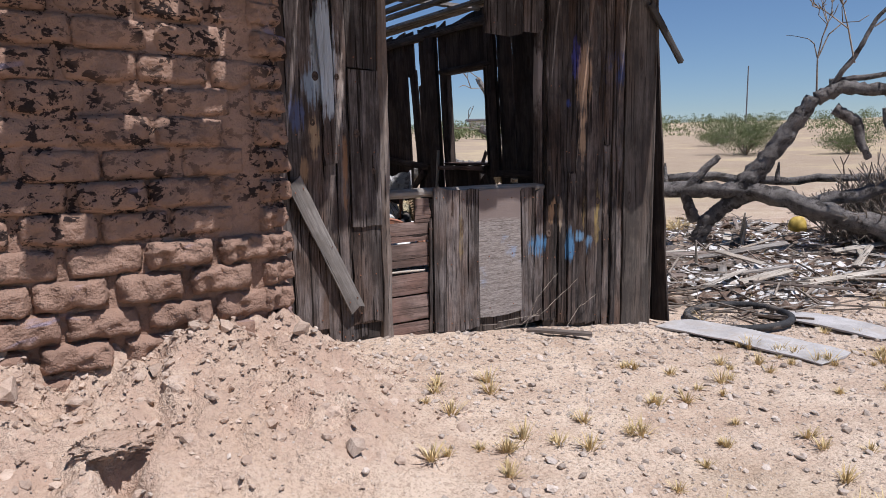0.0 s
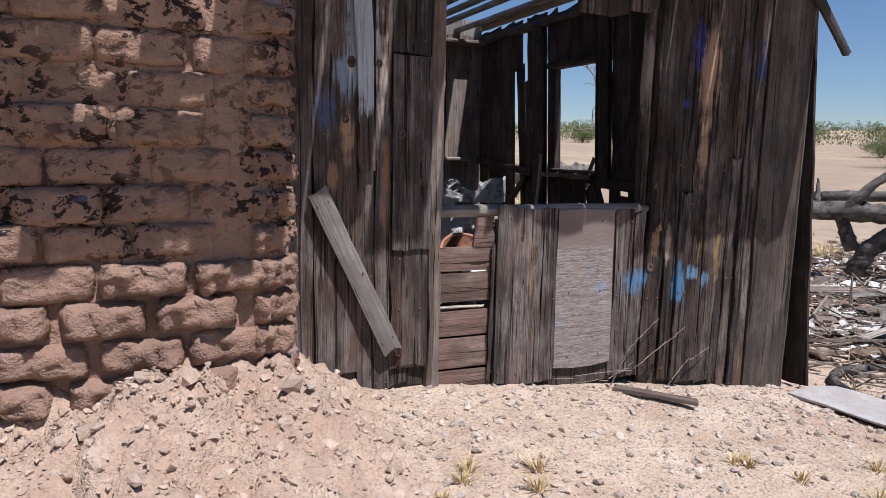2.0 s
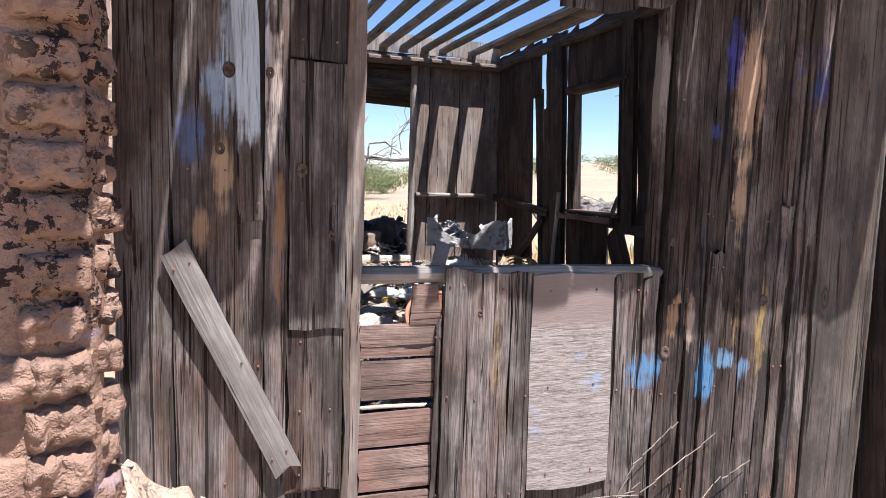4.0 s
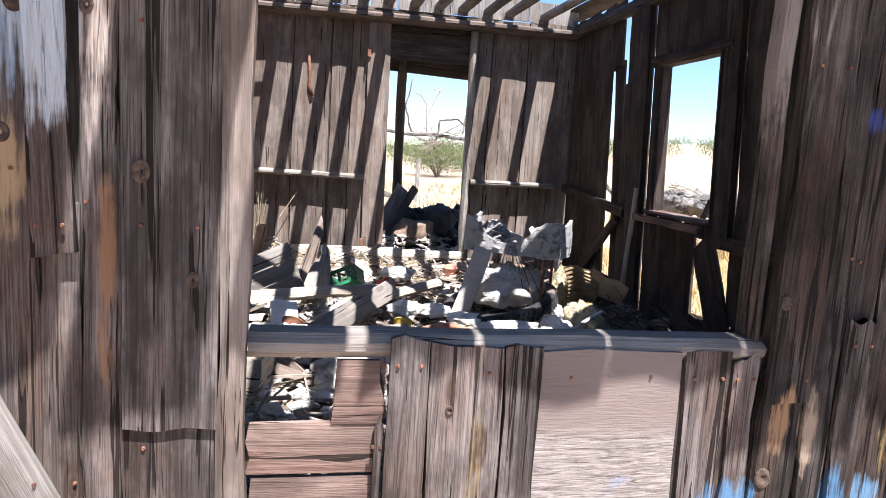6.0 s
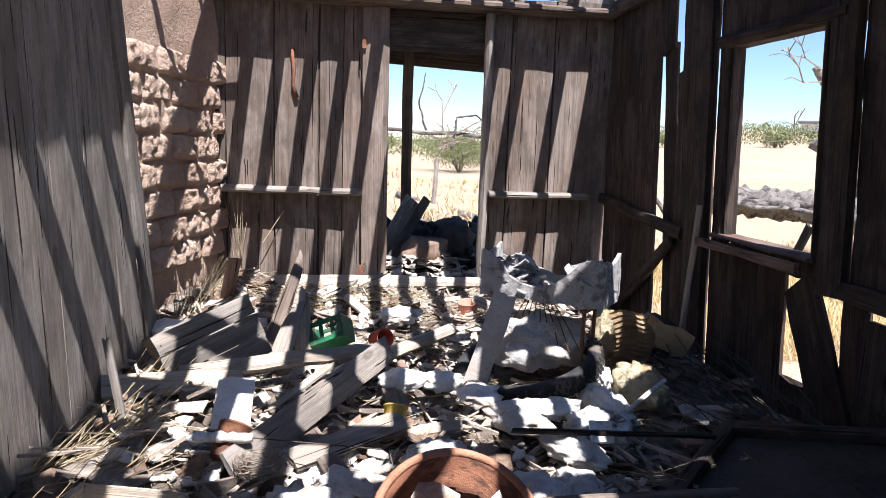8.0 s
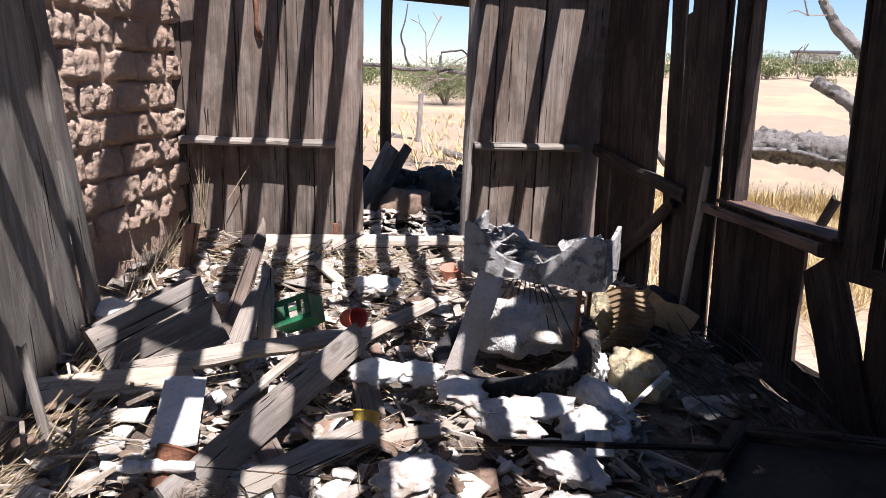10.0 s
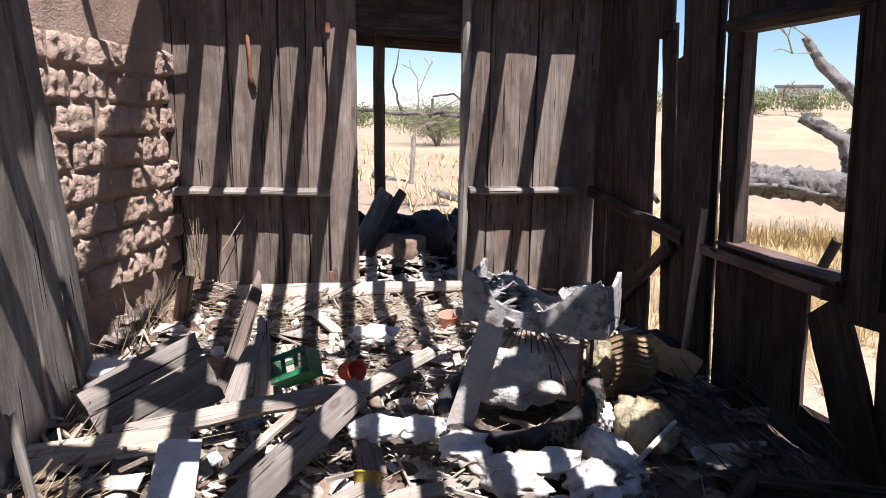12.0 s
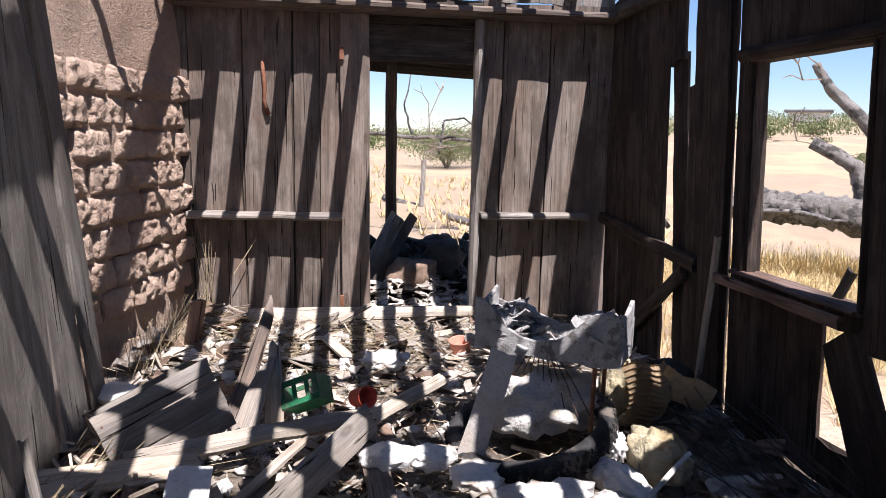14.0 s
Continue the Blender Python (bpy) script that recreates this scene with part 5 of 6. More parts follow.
def far_scrub():
    global RNG
    keep, RNG = RNG, random.Random(77)
    h = Heap()
    for _ in range(760):
        a = U(-0.35, 1.75)
        r = U(60, 150)
        x, y = r * math.sin(a), r * math.cos(a)
        z = ground_z(x, y)
        w, t = U(1.0, 2.8), U(0.6, 1.9)
        for _k in range(110):
            u, b = RNG.random() ** 0.5, U(0, 6.28)
            zz = RNG.random()
            h.leaf((x + w * u * math.cos(b) * (1 - 0.5 * zz), y + w * u * math.sin(b) * (1 - 0.5 * zz), z + 0.05 + t * zz), U(0.09, 0.17))
    h.make("far_scrub", LEAF, "distant belt of low green desert scrub", "scrub")
    RNG = keep


far_scrub()
shed_far = thing("far_building", "long low grey building on the horizon", "building", pose(72, 96, ground_z(72, 96), 0, 0, -38))
part("wall", box_bm(5.5, 4, 1.5, 0.05), WHITE, shed_far)
part("roof", box_bm(6.6, 5, 0.4, 0.1), HAZE, shed_far).matrix_basis = pose(0, 0, 1.5)
bm = tube_bm([G(98, 62, 0), G(98, 62, 9.0)], [0.12, 0.09], 8)
tagged(new("far_pole", mesh_of("far_pole", bm, HAZE)), "thin utility pole far across the desert", "pole")


# ---- inside: litter ----
def near_tyre(x, y):
    return math.hypot(x - 1.50, y - 3.08) < 0.39


def litter():
    paper, plaster, wood_bits, straw, dark, dust = Heap(), Heap(), Heap(), Heap(), Heap(), Heap()
    for _ in range(1500):
        x, y = U(-0.6, 2.7), U(0.25, 5.45)
        if near_tyre(x, y):
            continue
        z = floor_z(x, y)
        if x > 1.9 and y < 3.2 and RNG.random() < 0.95:
            continue
        k = 0.7 + 2.0 * RNG.random() ** 7
        paper.slab((x, y, z + U(0.005, 0.05)), k * U(0.03, 0.15), k * U(0.03, 0.11), U(0.002, 0.008), 0.38 / k, 0.16)
    for _ in range(850):
        x, y = U(-0.3, 2.2), U(0.3, 5.3)
        if x > 1.8 and y < 2.9 or near_tyre(x, y):
            continue
        s = 0.012 + 0.05 * RNG.random() ** 4
        plaster.chunk((x, y, floor_z(x, y) + s * 0.5), s, 0.7)
    for _ in range(300):
        x, y = RNG.gauss(0.45, 0.30), RNG.gauss(1.75, 0.32)
        s = U(0.02, 0.06)
        plaster.chunk((x, max(0.2, y), floor_z(x, y) + U(0.0, 0.05)), s, 0.7)
    for _ in range(900):
        x, y = U(-0.6, 2.7), U(0.3, 5.4)
        if x > 1.95 and y < 3.2:
            continue
        a, n = U(0, 6.28), U(0.05, 0.32)
        z = floor_z(x, y) + U(0.01, 0.07)
        wood_bits.stick((x, y, z), (x + n * math.cos(a), y + n * math.sin(a), z + U(-0.03, 0.08)), U(0.003, 0.012))
    for _ in range(420):
        x, y = RNG.gauss(-0.48, 0.10), U(0.5, 3.2)
        z = floor_z(x, y)
        a, n = U(-0.6, 1.2), U(0.10, 0.34)
        straw.stick((x, y, z), (x + n * 0.6 * math.cos(a), y + n * math.sin(a) * 0.6, z + n * U(0.0, 0.6)), 0.0035, 0.0015, 3)
    for _ in range(500):
        x, y = RNG.gauss(0.3, 0.45), RNG.gauss(4.85, 0.28)
        z = floor_z(x, y)
        a, n = U(0, 6.28), U(0.08, 0.35)
        straw.stick((x, y, z + 0.02), (x + n * math.cos(a), y + n * math.sin(a), z + 0.03 + n * U(0.0, 0.3)), 0.003, 0.0015, 3)
    for _ in range(1500):
        x, y = U(-0.55, 2.1), U(0.5, 5.3)
        z = floor_z(x, y) + U(0.02, 0.07)
        a, n = U(0, 6.28), U(0.06, 0.26)
        straw.stick((x, y, z), (x + n * math.cos(a), y + n * math.sin(a), z + U(-0.02, 0.06)), U(0.0015, 0.0035), 0.0012, 3)
    for _ in range(120):
        x, y = U(2.25, 2.72), U(1.2, 3.2)
        z = floor_z(x, y) + U(0.02, 0.2)
        a = 1.57 + U(-0.5, 0.5)
        n = U(0.3, 0.9)
        dark.stick((x, y, z), (x + n * math.cos(a) * 0.5, y + n * math.sin(a) * 0.7, z + U(0.0, 0.12)), 0.004, 0.002, 3)
    for _ in range(480):
        x, y = U(-0.6, 2.7), U(0.3, 5.4)
        if near_tyre(x, y):
            continue
        dust.slab((x, y, floor_z(x, y) + U(0.0, 0.03)), U(0.05, 0.22), U(0.04, 0.16), U(0.004, 0.015), 0.5, 0.15)
    paper.make("paper_scraps", PAPER, "dusty torn paper and shingle scraps on the floor", "litter")
    plaster.make("plaster_chunks", PLASTER, "broken white plaster chunks on the floor", "rubble")
    wood_bits.make("wood_splinters", WOOD_BITS, "grey wood splinters strewn on the floor", "splinters")
    straw.make("straw_litter", STRAW_DULL, "dry straw heaped along the walls", "straw")
    # the stalks are coloured near-black in place of the corner's shade
    dark.make("dry_stalks", NEAR_BLACK, "long dry stalks piled by the side wall", "stalks")
    dust.make("tar_scraps", BROWN, "brown shingle and bark scraps on the floor", "litter")


litter()

# planks and boxes thrown about
loose_board("plank", (0.71, 3.02, 0.55), (0.06, 1.93, 0.43), 0.135, 0.024, WOOD_GREY, (0.60, -0.66, 0.42), "grey plank with nail holes leaning on rubble", wob=0.003, ragged=0.012)
loose_board("beam", (-0.30, 2.80, 0.50), (0.72, 3.16, 0.50), 0.075, 0.05, WOOD_PALE, (0, -0.7, 0.7), "pale splintered beam lying over boxes", "beam", wob=0.006, ragged=0.02, bow=-0.02)
loose_board("plank", (-0.62, 2.62, 0.50), (-0.02, 2.82, 0.47), 0.13, 0.025, WOOD_PALE, (0, -0.5, 0.85), "pale dusty plank lying on the litter", wob=0.004)
loose_board("panel", (0.00, 2.28, 0.43), (-0.03, 2.72, 0.50), 0.165, 0.012, WHITE, (0.05, -0.5, 0.85), "white cracked board propped in the rubble", "board", wob=0.004, ragged=0.012)
loose_board("plank", (0.28, 2.05, 0.40), (0.72, 2.34, 0.43), 0.12, 0.02, WOOD_PALE, (0, -0.3, 0.95), "pale flat plank on white rubble", wob=0.004, ragged=0.02)
loose_board("splintered_board", (0.04, 3.42, 0.40), (0.20, 3.86, 0.88), 0.12, 0.02, WOOD_INNER, (0.5, -0.8, 0.2), "broken brown board standing in the rubble", "plank", wob=0.006, ragged=0.06, taper=0.5)
loose_board("splintered_board", (0.24, 3.40, 0.36), (0.23, 3.62, 0.76), 0.10, 0.016, WOOD_PALE, (0.1, -0.9, 0.4), "broken pale board standing in the rubble", "plank", wob=0.006, ragged=0.06, taper=0.6)
loose_board("splintered_board", (0.10, 3.15, 0.42), (0.20, 3.55, 0.66), 0.14, 0.016, WOOD_GREY, (-0.2, -0.8, 0.5), "wedge of grey board in the rubble", "plank", wob=0.006, ragged=0.08, taper=0.5)
loose_board("plank", (0.72, 3.25, 0.44), (1.18, 3.80, 0.44), 0.075, 0.04, WOOD_PALE, (0.4, -0.5, 0.8), "pale stud lying across the litter", wob=0.005, ragged=0.02)
loose_board("plank", (-0.60, 3.50, 0.55), (-0.33, 3.28, 0.57), 0.14, 0.04, WHITE, (0, -0.4, 0.9), "short white painted plank on the litter", wob=0.004)
loose_board("plank", (-0.38, 4.55, 0.45), (-0.30, 4.42, 0.78), 0.10, 0.02, WOOD_RED, (0.3, -0.9, 0.1), "small brown board leaning on the adobe", wob=0.004)
loose_board("plank", (0.18, 2.80, 0.38), (0.55, 1.62, 0.40), 0.09, 0.02, WOOD_INNER, (0, 0, 1), "brown plank half buried in litter", wob=0.004)
loose_board("batten", (-0.42, 2.30, 0.40), (-0.50, 2.36, 0.80), 0.03, 0.02, WOOD_GREY, (0, -1, 0), "thin grey batten standing in straw", wob=0.003)
loose_board("batten", (1.20, 2.20, 0.43), (2.02, 2.00, 0.47), 0.022, 0.015, WOOD_DARK, (0, -0.5, 0.9), "dark batten lying across the litter", wob=0.003)
loose_board("batten", (0.95, 1.62, 0.42), (1.85, 1.55, 0.47), 0.03, 0.015, WOOD_INNER, (0, -0.5, 0.9), "thin brown batten lying across the litter", wob=0.003)
loose_board("batten", (1.80, 2.40, 0.42), (2.08, 2.60, 0.50), 0.02, 0.01, WHITE, (0, -0.5, 0.9), "thin white strip on dark litter", "strip", wob=0.002)
loose_board("lath", (2.70, 3.63, 0.44), (2.735, 3.60, 1.31), 0.04, 0.02, WOOD_PALE, (-0.8, -0.6, 0), "pale lath leaning on the side wall", wob=0.003)
loose_board("short_board", (2.84, 2.75, 1.15), (2.86, 2.70, 1.29), 0.05, 0.02, WOOD_DARK, (-1, 0, 0), "dark board stub standing on the window sill", "board", wob=0.003)


def slat_box(label, m, w, d, h, material, slats=3):
    box = thing("wooden_box", label, "box", m)
    step = h / slats
    for n in range(slats):
        z = step * (n + 0.5)
        for y, f in ((-d / 2, -1), (d / 2, 1)):
            slat = part("slat", board_bm(w, step - 0.006, 0.016), material, box)
            slat.matrix_basis = along((-w / 2, y, z), (w / 2, y, z), (0, f, 0))
            nails(slat, [(0, 0.02), (0, w - 0.02)])
        for x, f in ((-w / 2 + 0.01, -1), (w / 2 - 0.01, 1)):
            part("end", board_bm(d - 0.02, step - 0.006, 0.02), material, box).matrix_basis = along((x, -d / 2 + 0.01, z), (x, d / 2 - 0.01, z), (f, 0, 0))
    part("bottom", board_bm(w - 0.02, d - 0.02, 0.012), material, box).matrix_basis = along((-w / 2 + 0.01, 0, 0.01), (w / 2 - 0.01, 0, 0.01), (0, 0, -1))
    return box


slat_box("weathered wooden box tipped over in the rubble", pose(-0.17, 3.10, 0.39, -18, -18, 32), 0.52, 0.26, 0.34, WOOD_GREY)
slat_box("grey broken crate below the door rail", pose(-0.22, 1.42, 0.30, -6, 4, -8), 0.34, 0.30, 0.26, WOOD_PALE, 2)
slat_box("dark broken box buried in straw", pose(0.12, 1.78, 0.24, 14, 8, 42), 0.30, 0.24, 0.18, WOOD_INNER, 2)

for k in range(30):
    x, y = U(-0.45, 2.0), U(1.5, 5.1)
    if 1.0 < x and y < 3.6:
        continue
    a, size = U(0, 3.14), U(0.18, 0.55)
    z = floor_z(x, y) + U(0.03, 0.07)
    loose_board("scrap_board", (x, y, z), (x + size * math.cos(a), y + size * math.sin(a), z + U(-0.03, 0.10)), U(0.04, 0.12), U(0.012, 0.03), RNG.choice((WOOD_GREY, WOOD_PALE, WOOD_INNER, WOOD_PALE)), (U(-0.5, 0.5), U(-0.6, 0.2), 1), "broken grey board scrap on the littered floor", "plank", wob=0.004, ragged=0.03)
for k in range(14):
    x, y = U(-0.2, 1.9), U(1.5, 5.0)
    if near_tyre(x, y):
        continue
    lumpy("rag", (x, y, floor_z(x, y) + 0.02), (U(0.06, 0.14), U(0.05, 0.11), U(0.03, 0.06)), RNG.choice((WHITE, PAPER, SACK, PAPER, BROWN)), "crumpled dusty rag on the littered floor", "cloth", 8, 0.6, 3, U(0, 180))
# green crate with cut-out sides
crate = thing("plastic_crate", "broken green plastic crate on the litter", "crate", pose(0.41, 3.46, 0.44, -30, -24, -20))
for x0, z0, w, h in ((-0.11, 0.0, 0.22, 0.03), (-0.11, 0.11, 0.22, 0.03), (-0.11, 0.03, 0.03, 0.08), (-0.035, 0.03, 0.025, 0.08), (0.04, 0.03, 0.025, 0.08), (0.085, 0.03, 0.025, 0.08)):
    part("rail", box_bm(w, 0.008, h, 0.002), GREEN, crate).matrix_basis = pose(x0 + w / 2, -0.08, z0)
for y in (-0.07, 0.08):
    part("rail", box_bm(0.22, 0.01, 0.025, 0.002), GREEN, crate).matrix_basis = pose(0, y, 0.12)
part("side", box_bm(0.008, 0.15, 0.14, 0.002), GREEN, crate).matrix_basis = pose(0.11, 0, 0)
part("side", box_bm(0.008, 0.15, 0.14, 0.002), GREEN, crate).matrix_basis = pose(-0.11, 0, 0)
part("bottom", box_bm(0.22, 0.16, 0.008, 0.002), GREEN, crate).matrix_basis = pose(0, 0, 0)


def cup(name, at, r, h, material, label, turn=(0, 0, 0), category="can"):
    bm = bmesh.new()
    prof = ((0.0, 0.0), (r * 0.86, 0.0), (r * 0.9, 0.01), (r, h), (r * 1.05, h), (r * 1.05, h + 0.008), (r * 0.94, h + 0.004), (r * 0.84, 0.02), (0.0, 0.02))
    n = 20
    rings = [[bm.verts.new((p * math.cos(6.2832 * k / n), p * math.sin(6.2832 * k / n), z)) for k in range(n)] for p, z in prof]
    for a, b in zip(rings, rings[1:]):
        for k in range(n):
            bm.faces.new((a[k], a[(k + 1) % n], b[(k + 1) % n], b[k]))
    ob = new(name, mesh_of(name, bm, material, True))
    ob.matrix_world = pose(*at, *turn)
    return tagged(ob, label, category)


cup("red_cup", (0.66, 3.55, 0.44), 0.055, 0.12, RED, "red plastic cup lying on its side", (70, 0, 30), "cup")
cup("red_can", (1.42, 4.52, 0.34), 0.075, 0.11, RED_PALE, "faded red can standing in the litter", (8, -6, 0))
cup("yellow_can", (0.70, 2.40, 0.40), 0.055, 0.06, YELLOW, "small can full of yellow paint", (-35, 10, 0))
cup("rusty_can", (0.02, 2.02, 0.42), 0.065, 0.13, RUST, "rusty tin can tipped in the straw", (-40, 20, 0))
tile = tagged(new("white_tile", mesh_of("white_tile", box_bm(0.10, 0.10, 0.015, 0.002), WHITE)), "small white tile on dark litter", "tile")
tile.matrix_world = pose(1.57, 2.13, 0.44, 40, 0, -8)
for at, size, label in (((0.98, 2.85, 0.42), (0.10, 0.07, 0.05), "white rag"), ((0.78, 2.86, 0.43), (0.12, 0.08, 0.05), "crumpled white cloth"), ((0.86, 4.20, 0.42), (0.13, 0.10, 0.06), "crumpled white sheet"), ((1.42, 2.50, 0.40), (0.17, 0.08, 0.045), "torn white cloth"), ((1.14, 2.68, 0.41), (0.10, 0.12, 0.04), "dusty white cloth")):
    lumpy("rag", at, size, WHITE, label + " lying on the littered floor", "cloth", 8, 0.6)

# old tyre with a stuffed sack in it
tyre = thing("tyre", "worn black tyre lying half buried in litter", "tyre", pose(1.50, 3.08, 0.435, 4, -14, 0))
n, m2 = 40, 14
verts = []
for i in range(n):
    a = 6.2832 * i / n
    for j in range(m2):
        b = 6.2832 * j / m2
        cx, cz = math.cos(b), math.sin(b)
        rr = 0.376 + 0.042 * math.copysign(abs(cx) ** 0.6, cx) + (0.004 if (i % 2) and cx > 0.6 else 0)
        verts.append((rr * math.cos(a), rr * math.sin(a), 0.055 * math.copysign(abs(cz) ** 0.7, cz)))
faces = [(i * m2 + j, ((i + 1) % n) * m2 + j, ((i + 1) % n) * m2 + (j + 1) % m2, i * m2 + (j + 1) % m2) for i in range(n) for j in range(m2)]
t1 = new("carcass", raw_mesh("carcass", verts, faces, RUBBER, True))
t1.parent = tyre
h = Heap()
for i in range(60):
    a = 6.2832 * i / 60
    for zz in (-0.032, 0.0, 0.032):
        c = Vector((0.418 * math.cos(a + zz), 0.418 * math.sin(a + zz), zz))
        h.stick(c - Vector((0, 0, 0.012)), c + Vector((0, 0, 0.012)), 0.007, 0.007, 4)
h.make("tread", RUBBER, "", "", parent=tyre)
lumpy("stuffed_sack", (1.58, 3.17, 0.53), (0.26, 0.20, 0.165), SACK, "dirty white stuffed sack inside the tyre", "sack", 5.0, 0.4, 4)
lumpy("insulation_roll", (1.77, 2.60, 0.37), (0.08, 0.20, 0.08), WHITE, "white fluffy insulation roll on the litter", "insulation", 9, 0.35, 4, 14)
lumpy("insulation_roll", (1.87, 2.92, 0.40), (0.05, 0.09, 0.08), WHITE, "torn white insulation beside the tyre", "insulation", 9, 0.35, 4)
loose_board("short_board", (1.16, 2.93, 0.34), (1.335, 3.01, 0.85), 0.125, 0.02, SHEET, (-0.3, -0.9, 0.3), "smooth grey board leaning into the tyre", "board", wob=0.003)

# the seat box on metal legs
seat = thing("seat_box", "torn grey fibre seat box on thin metal legs", "seat", Matrix.Translation((1.545, 3.055, 0.0)) @ pose(0, 0, 0, 0, 0, -33.9))


def torn_panel(w, z0, tops, thick):
    """An upright panel with a torn top edge."""
    bm = bmesh.new()
    k = len(tops)
    front, back = [], []
    for side_y, col in ((-thick / 2, front), (thick / 2, back)):
        for i, t in enumerate(tops):
            x = -w / 2 + w * i / (k - 1)
            col.append([bm.verts.new((x, side_y + 0.004 * noise.noise((x * 20, zz * 20, side_y * 50)), zz)) for zz in (z0 + 0.006 * math.sin(i * 1.7), z0 + (t - z0) * 0.5, t)])
    for i in range(k - 1):
        for j in range(2):
            bm.faces.new((front[i][j], front[i + 1][j], front[i + 1][j + 1], front[i][j + 1]))
            bm.faces.new((back[i][j + 1], back[i + 1][j + 1], back[i + 1][j], back[i][j]))
        bm.faces.new((front[i][2], front[i + 1][2], back[i + 1][2], back[i][2]))
        bm.faces.new((back[i][0], back[i + 1][0], front[i + 1][0], front[i][0]))
    for i in (0, k - 1):
        for j in range(2):
            q = (front[i][j], front[i][j + 1], back[i][j + 1], back[i][j])
            bm.faces.new(q if i else tuple(reversed(q)))
    return bm


part("front_panel", torn_panel(0.715, 0.80, (1.06, 1.04, 0.99, 0.92, 0.89, 0.88, 0.885, 0.90, 0.94, 1.0, 1.05, 1.06, 1.05), 0.025), FIBRE, seat)
part("back_panel", torn_panel(0.735, 0.82, (1.0, 0.97, 0.96, 0.93, 0.90, 0.91, 0.94, 0.97, 0.98), 0.025), FIBRE, seat).matrix_basis = pose(0, 0.30, 0)
for x in (-0.355, 0.355):
    part("side_panel", torn_panel(0.28, 0.80, (1.06, 1.03, 1.04, 1.07), 0.022), FIBRE, seat).matrix_basis = pose(x, 0.15, 0, 0, 0, 90)
h = Heap()
for _ in range(120):
    x = RNG.choice((U(-0.33, -0.16), U(0.12, 0.34), U(-0.33, 0.33)))
    h.slab((x, U(0.0, 0.29), U(0.86, 1.0) if abs(x) > 0.14 else U(0.83, 0.87)), U(0.05, 0.14), U(0.04, 0.10), U(0.003, 0.012), 0.7, 0.3)
h.make("stuffing", FIBRE, "", "", parent=seat)
part("tray", box_bm(0.70, 0.28, 0.02, 0.004), FIBRE, seat).matrix_basis = pose(0, 0.15, 0.80)
for x in (-0.27, 0.24):
    for y in (0.02, 0.27):
        leg = part("leg", tube_bm([(x, y, 0.30), (x * 1.02, y, 0.82)], [0.011, 0.011], 8), RUST if x > 0 else TIN, seat)
        part("foot", tube_bm([(x, y, 0.285), (x, y, 0.325)], [0.017, 0.015], 8), RUBBER, leg, "black rubber foot")
for k in range(9):
    x = -0.14 + 0.035 * k
    part("spring_wire", tube_bm([(x * 0.5 - 0.02, 0.05, 0.81), (x * 1.1, 0.02, 0.68), (x * 1.6 + 0.02, -0.02, 0.52 + 0.02 * (k % 3))], [0.003] * 3, 5), TIN, seat)

# corrugated cardboard box and yellow sack
card = thing("cardboard_box", "crushed corrugated cardboard box by the side wall", "box", pose(2.14, 3.32, 0.34, 0, 0, 14))
bm = bmesh.new()
rows = []
for j in range(25):
    t = j / 24
    z = 0.02 + 0.34 * t
    bulge = 0.05 * math.sin(math.pi * t) + 0.008 * math.cos(j * math.pi)
    rows.append([bm.verts.new((-0.16 + 0.30 * i / 6 + 0.03 * math.sin(t * 3), -0.10 - bulge + 0.10 * (i / 6 - 0.4) ** 2, z + 0.02 * math.sin(i))) for i in range(7)])
for a, b in zip(rows, rows[1:]):
    for i in range(6):
        bm.faces.new((a[i], a[i + 1], b[i + 1], b[i]))
bmesh.ops.solidify(bm, geom=bm.faces[:], thickness=0.006)
part("corrugated_side", bm, CARD, card)
for w, hh, at in ((0.30, 0.20, (0.22, -0.10, 0.12, 25, 20, -30)), (0.26, 0.18, (0.05, 0.10, 0.16, -50, 5, 10)), (0.20, 0.2, (0.26, 0.02, 0.05, 10, -30, 40))):
    part("flap", board_bm(hh, w, 0.006, wob=0.012, ragged=0.03), CARD, card).matrix_basis = pose(*at)
lumpy("paper_sack", (2.04, 2.80, 0.39), (0.12, 0.19, 0.12), SACK_YELLOW, "torn yellowish paper sack on the litter", "sack", 5, 0.35, 4)
lumpy("paper_sack", (2.06, 3.36, 0.50), (0.08, 0.10, 0.18), SACK_YELLOW, "yellowish padded sack beside the seat box", "sack", 5, 0.35, 4)
lumpy("paper_sack", (2.40, 3.55, 0.44), (0.22, 0.18, 0.15), CLOTH, "dark crumpled bag by the side wall", "bag", 4, 0.4)

# the rusted drum just inside the rail
drum = thing("rusty_drum", "rusty steel drum tipped toward the door", "drum", pose(0.785, 1.46, 0.30, 38, 4, 6))
R0, H0 = 0.265, 0.34
bm = bmesh.new()
prof = ((R0 * 0.985, -0.30), (R0, -0.28), (R0, 0.02), (R0 + 0.008, 0.05), (R0, 0.08), (R0, H0 - 0.08), (R0 - 0.012, H0 - 0.08), (R0 - 0.012, -0.28), (0.0, -0.28))
n = 40
rings = [[bm.verts.new((p * math.cos(6.2832 * k / n), p * math.sin(6.2832 * k / n), z)) for k in range(n)] for p, z in prof]
for a, b in zip(rings, rings[1:]):
    for k in range(n):
        bm.faces.new((a[k], a[(k + 1) % n], b[(k + 1) % n], b[k]))
part("shell", bm, RUST, drum, shade=True)
for z, r in ((H0 - 0.08, 0.014), (H0 - 0.115, 0.008)):
    part("rim", tube_bm([(R0 * math.cos(t), R0 * math.sin(t), z) for t in np.linspace(0, 6.2832, 49)], [r] * 49, 8, cap=False), RUST_LIGHT, drum, "orange-rusted rolled rim", True)
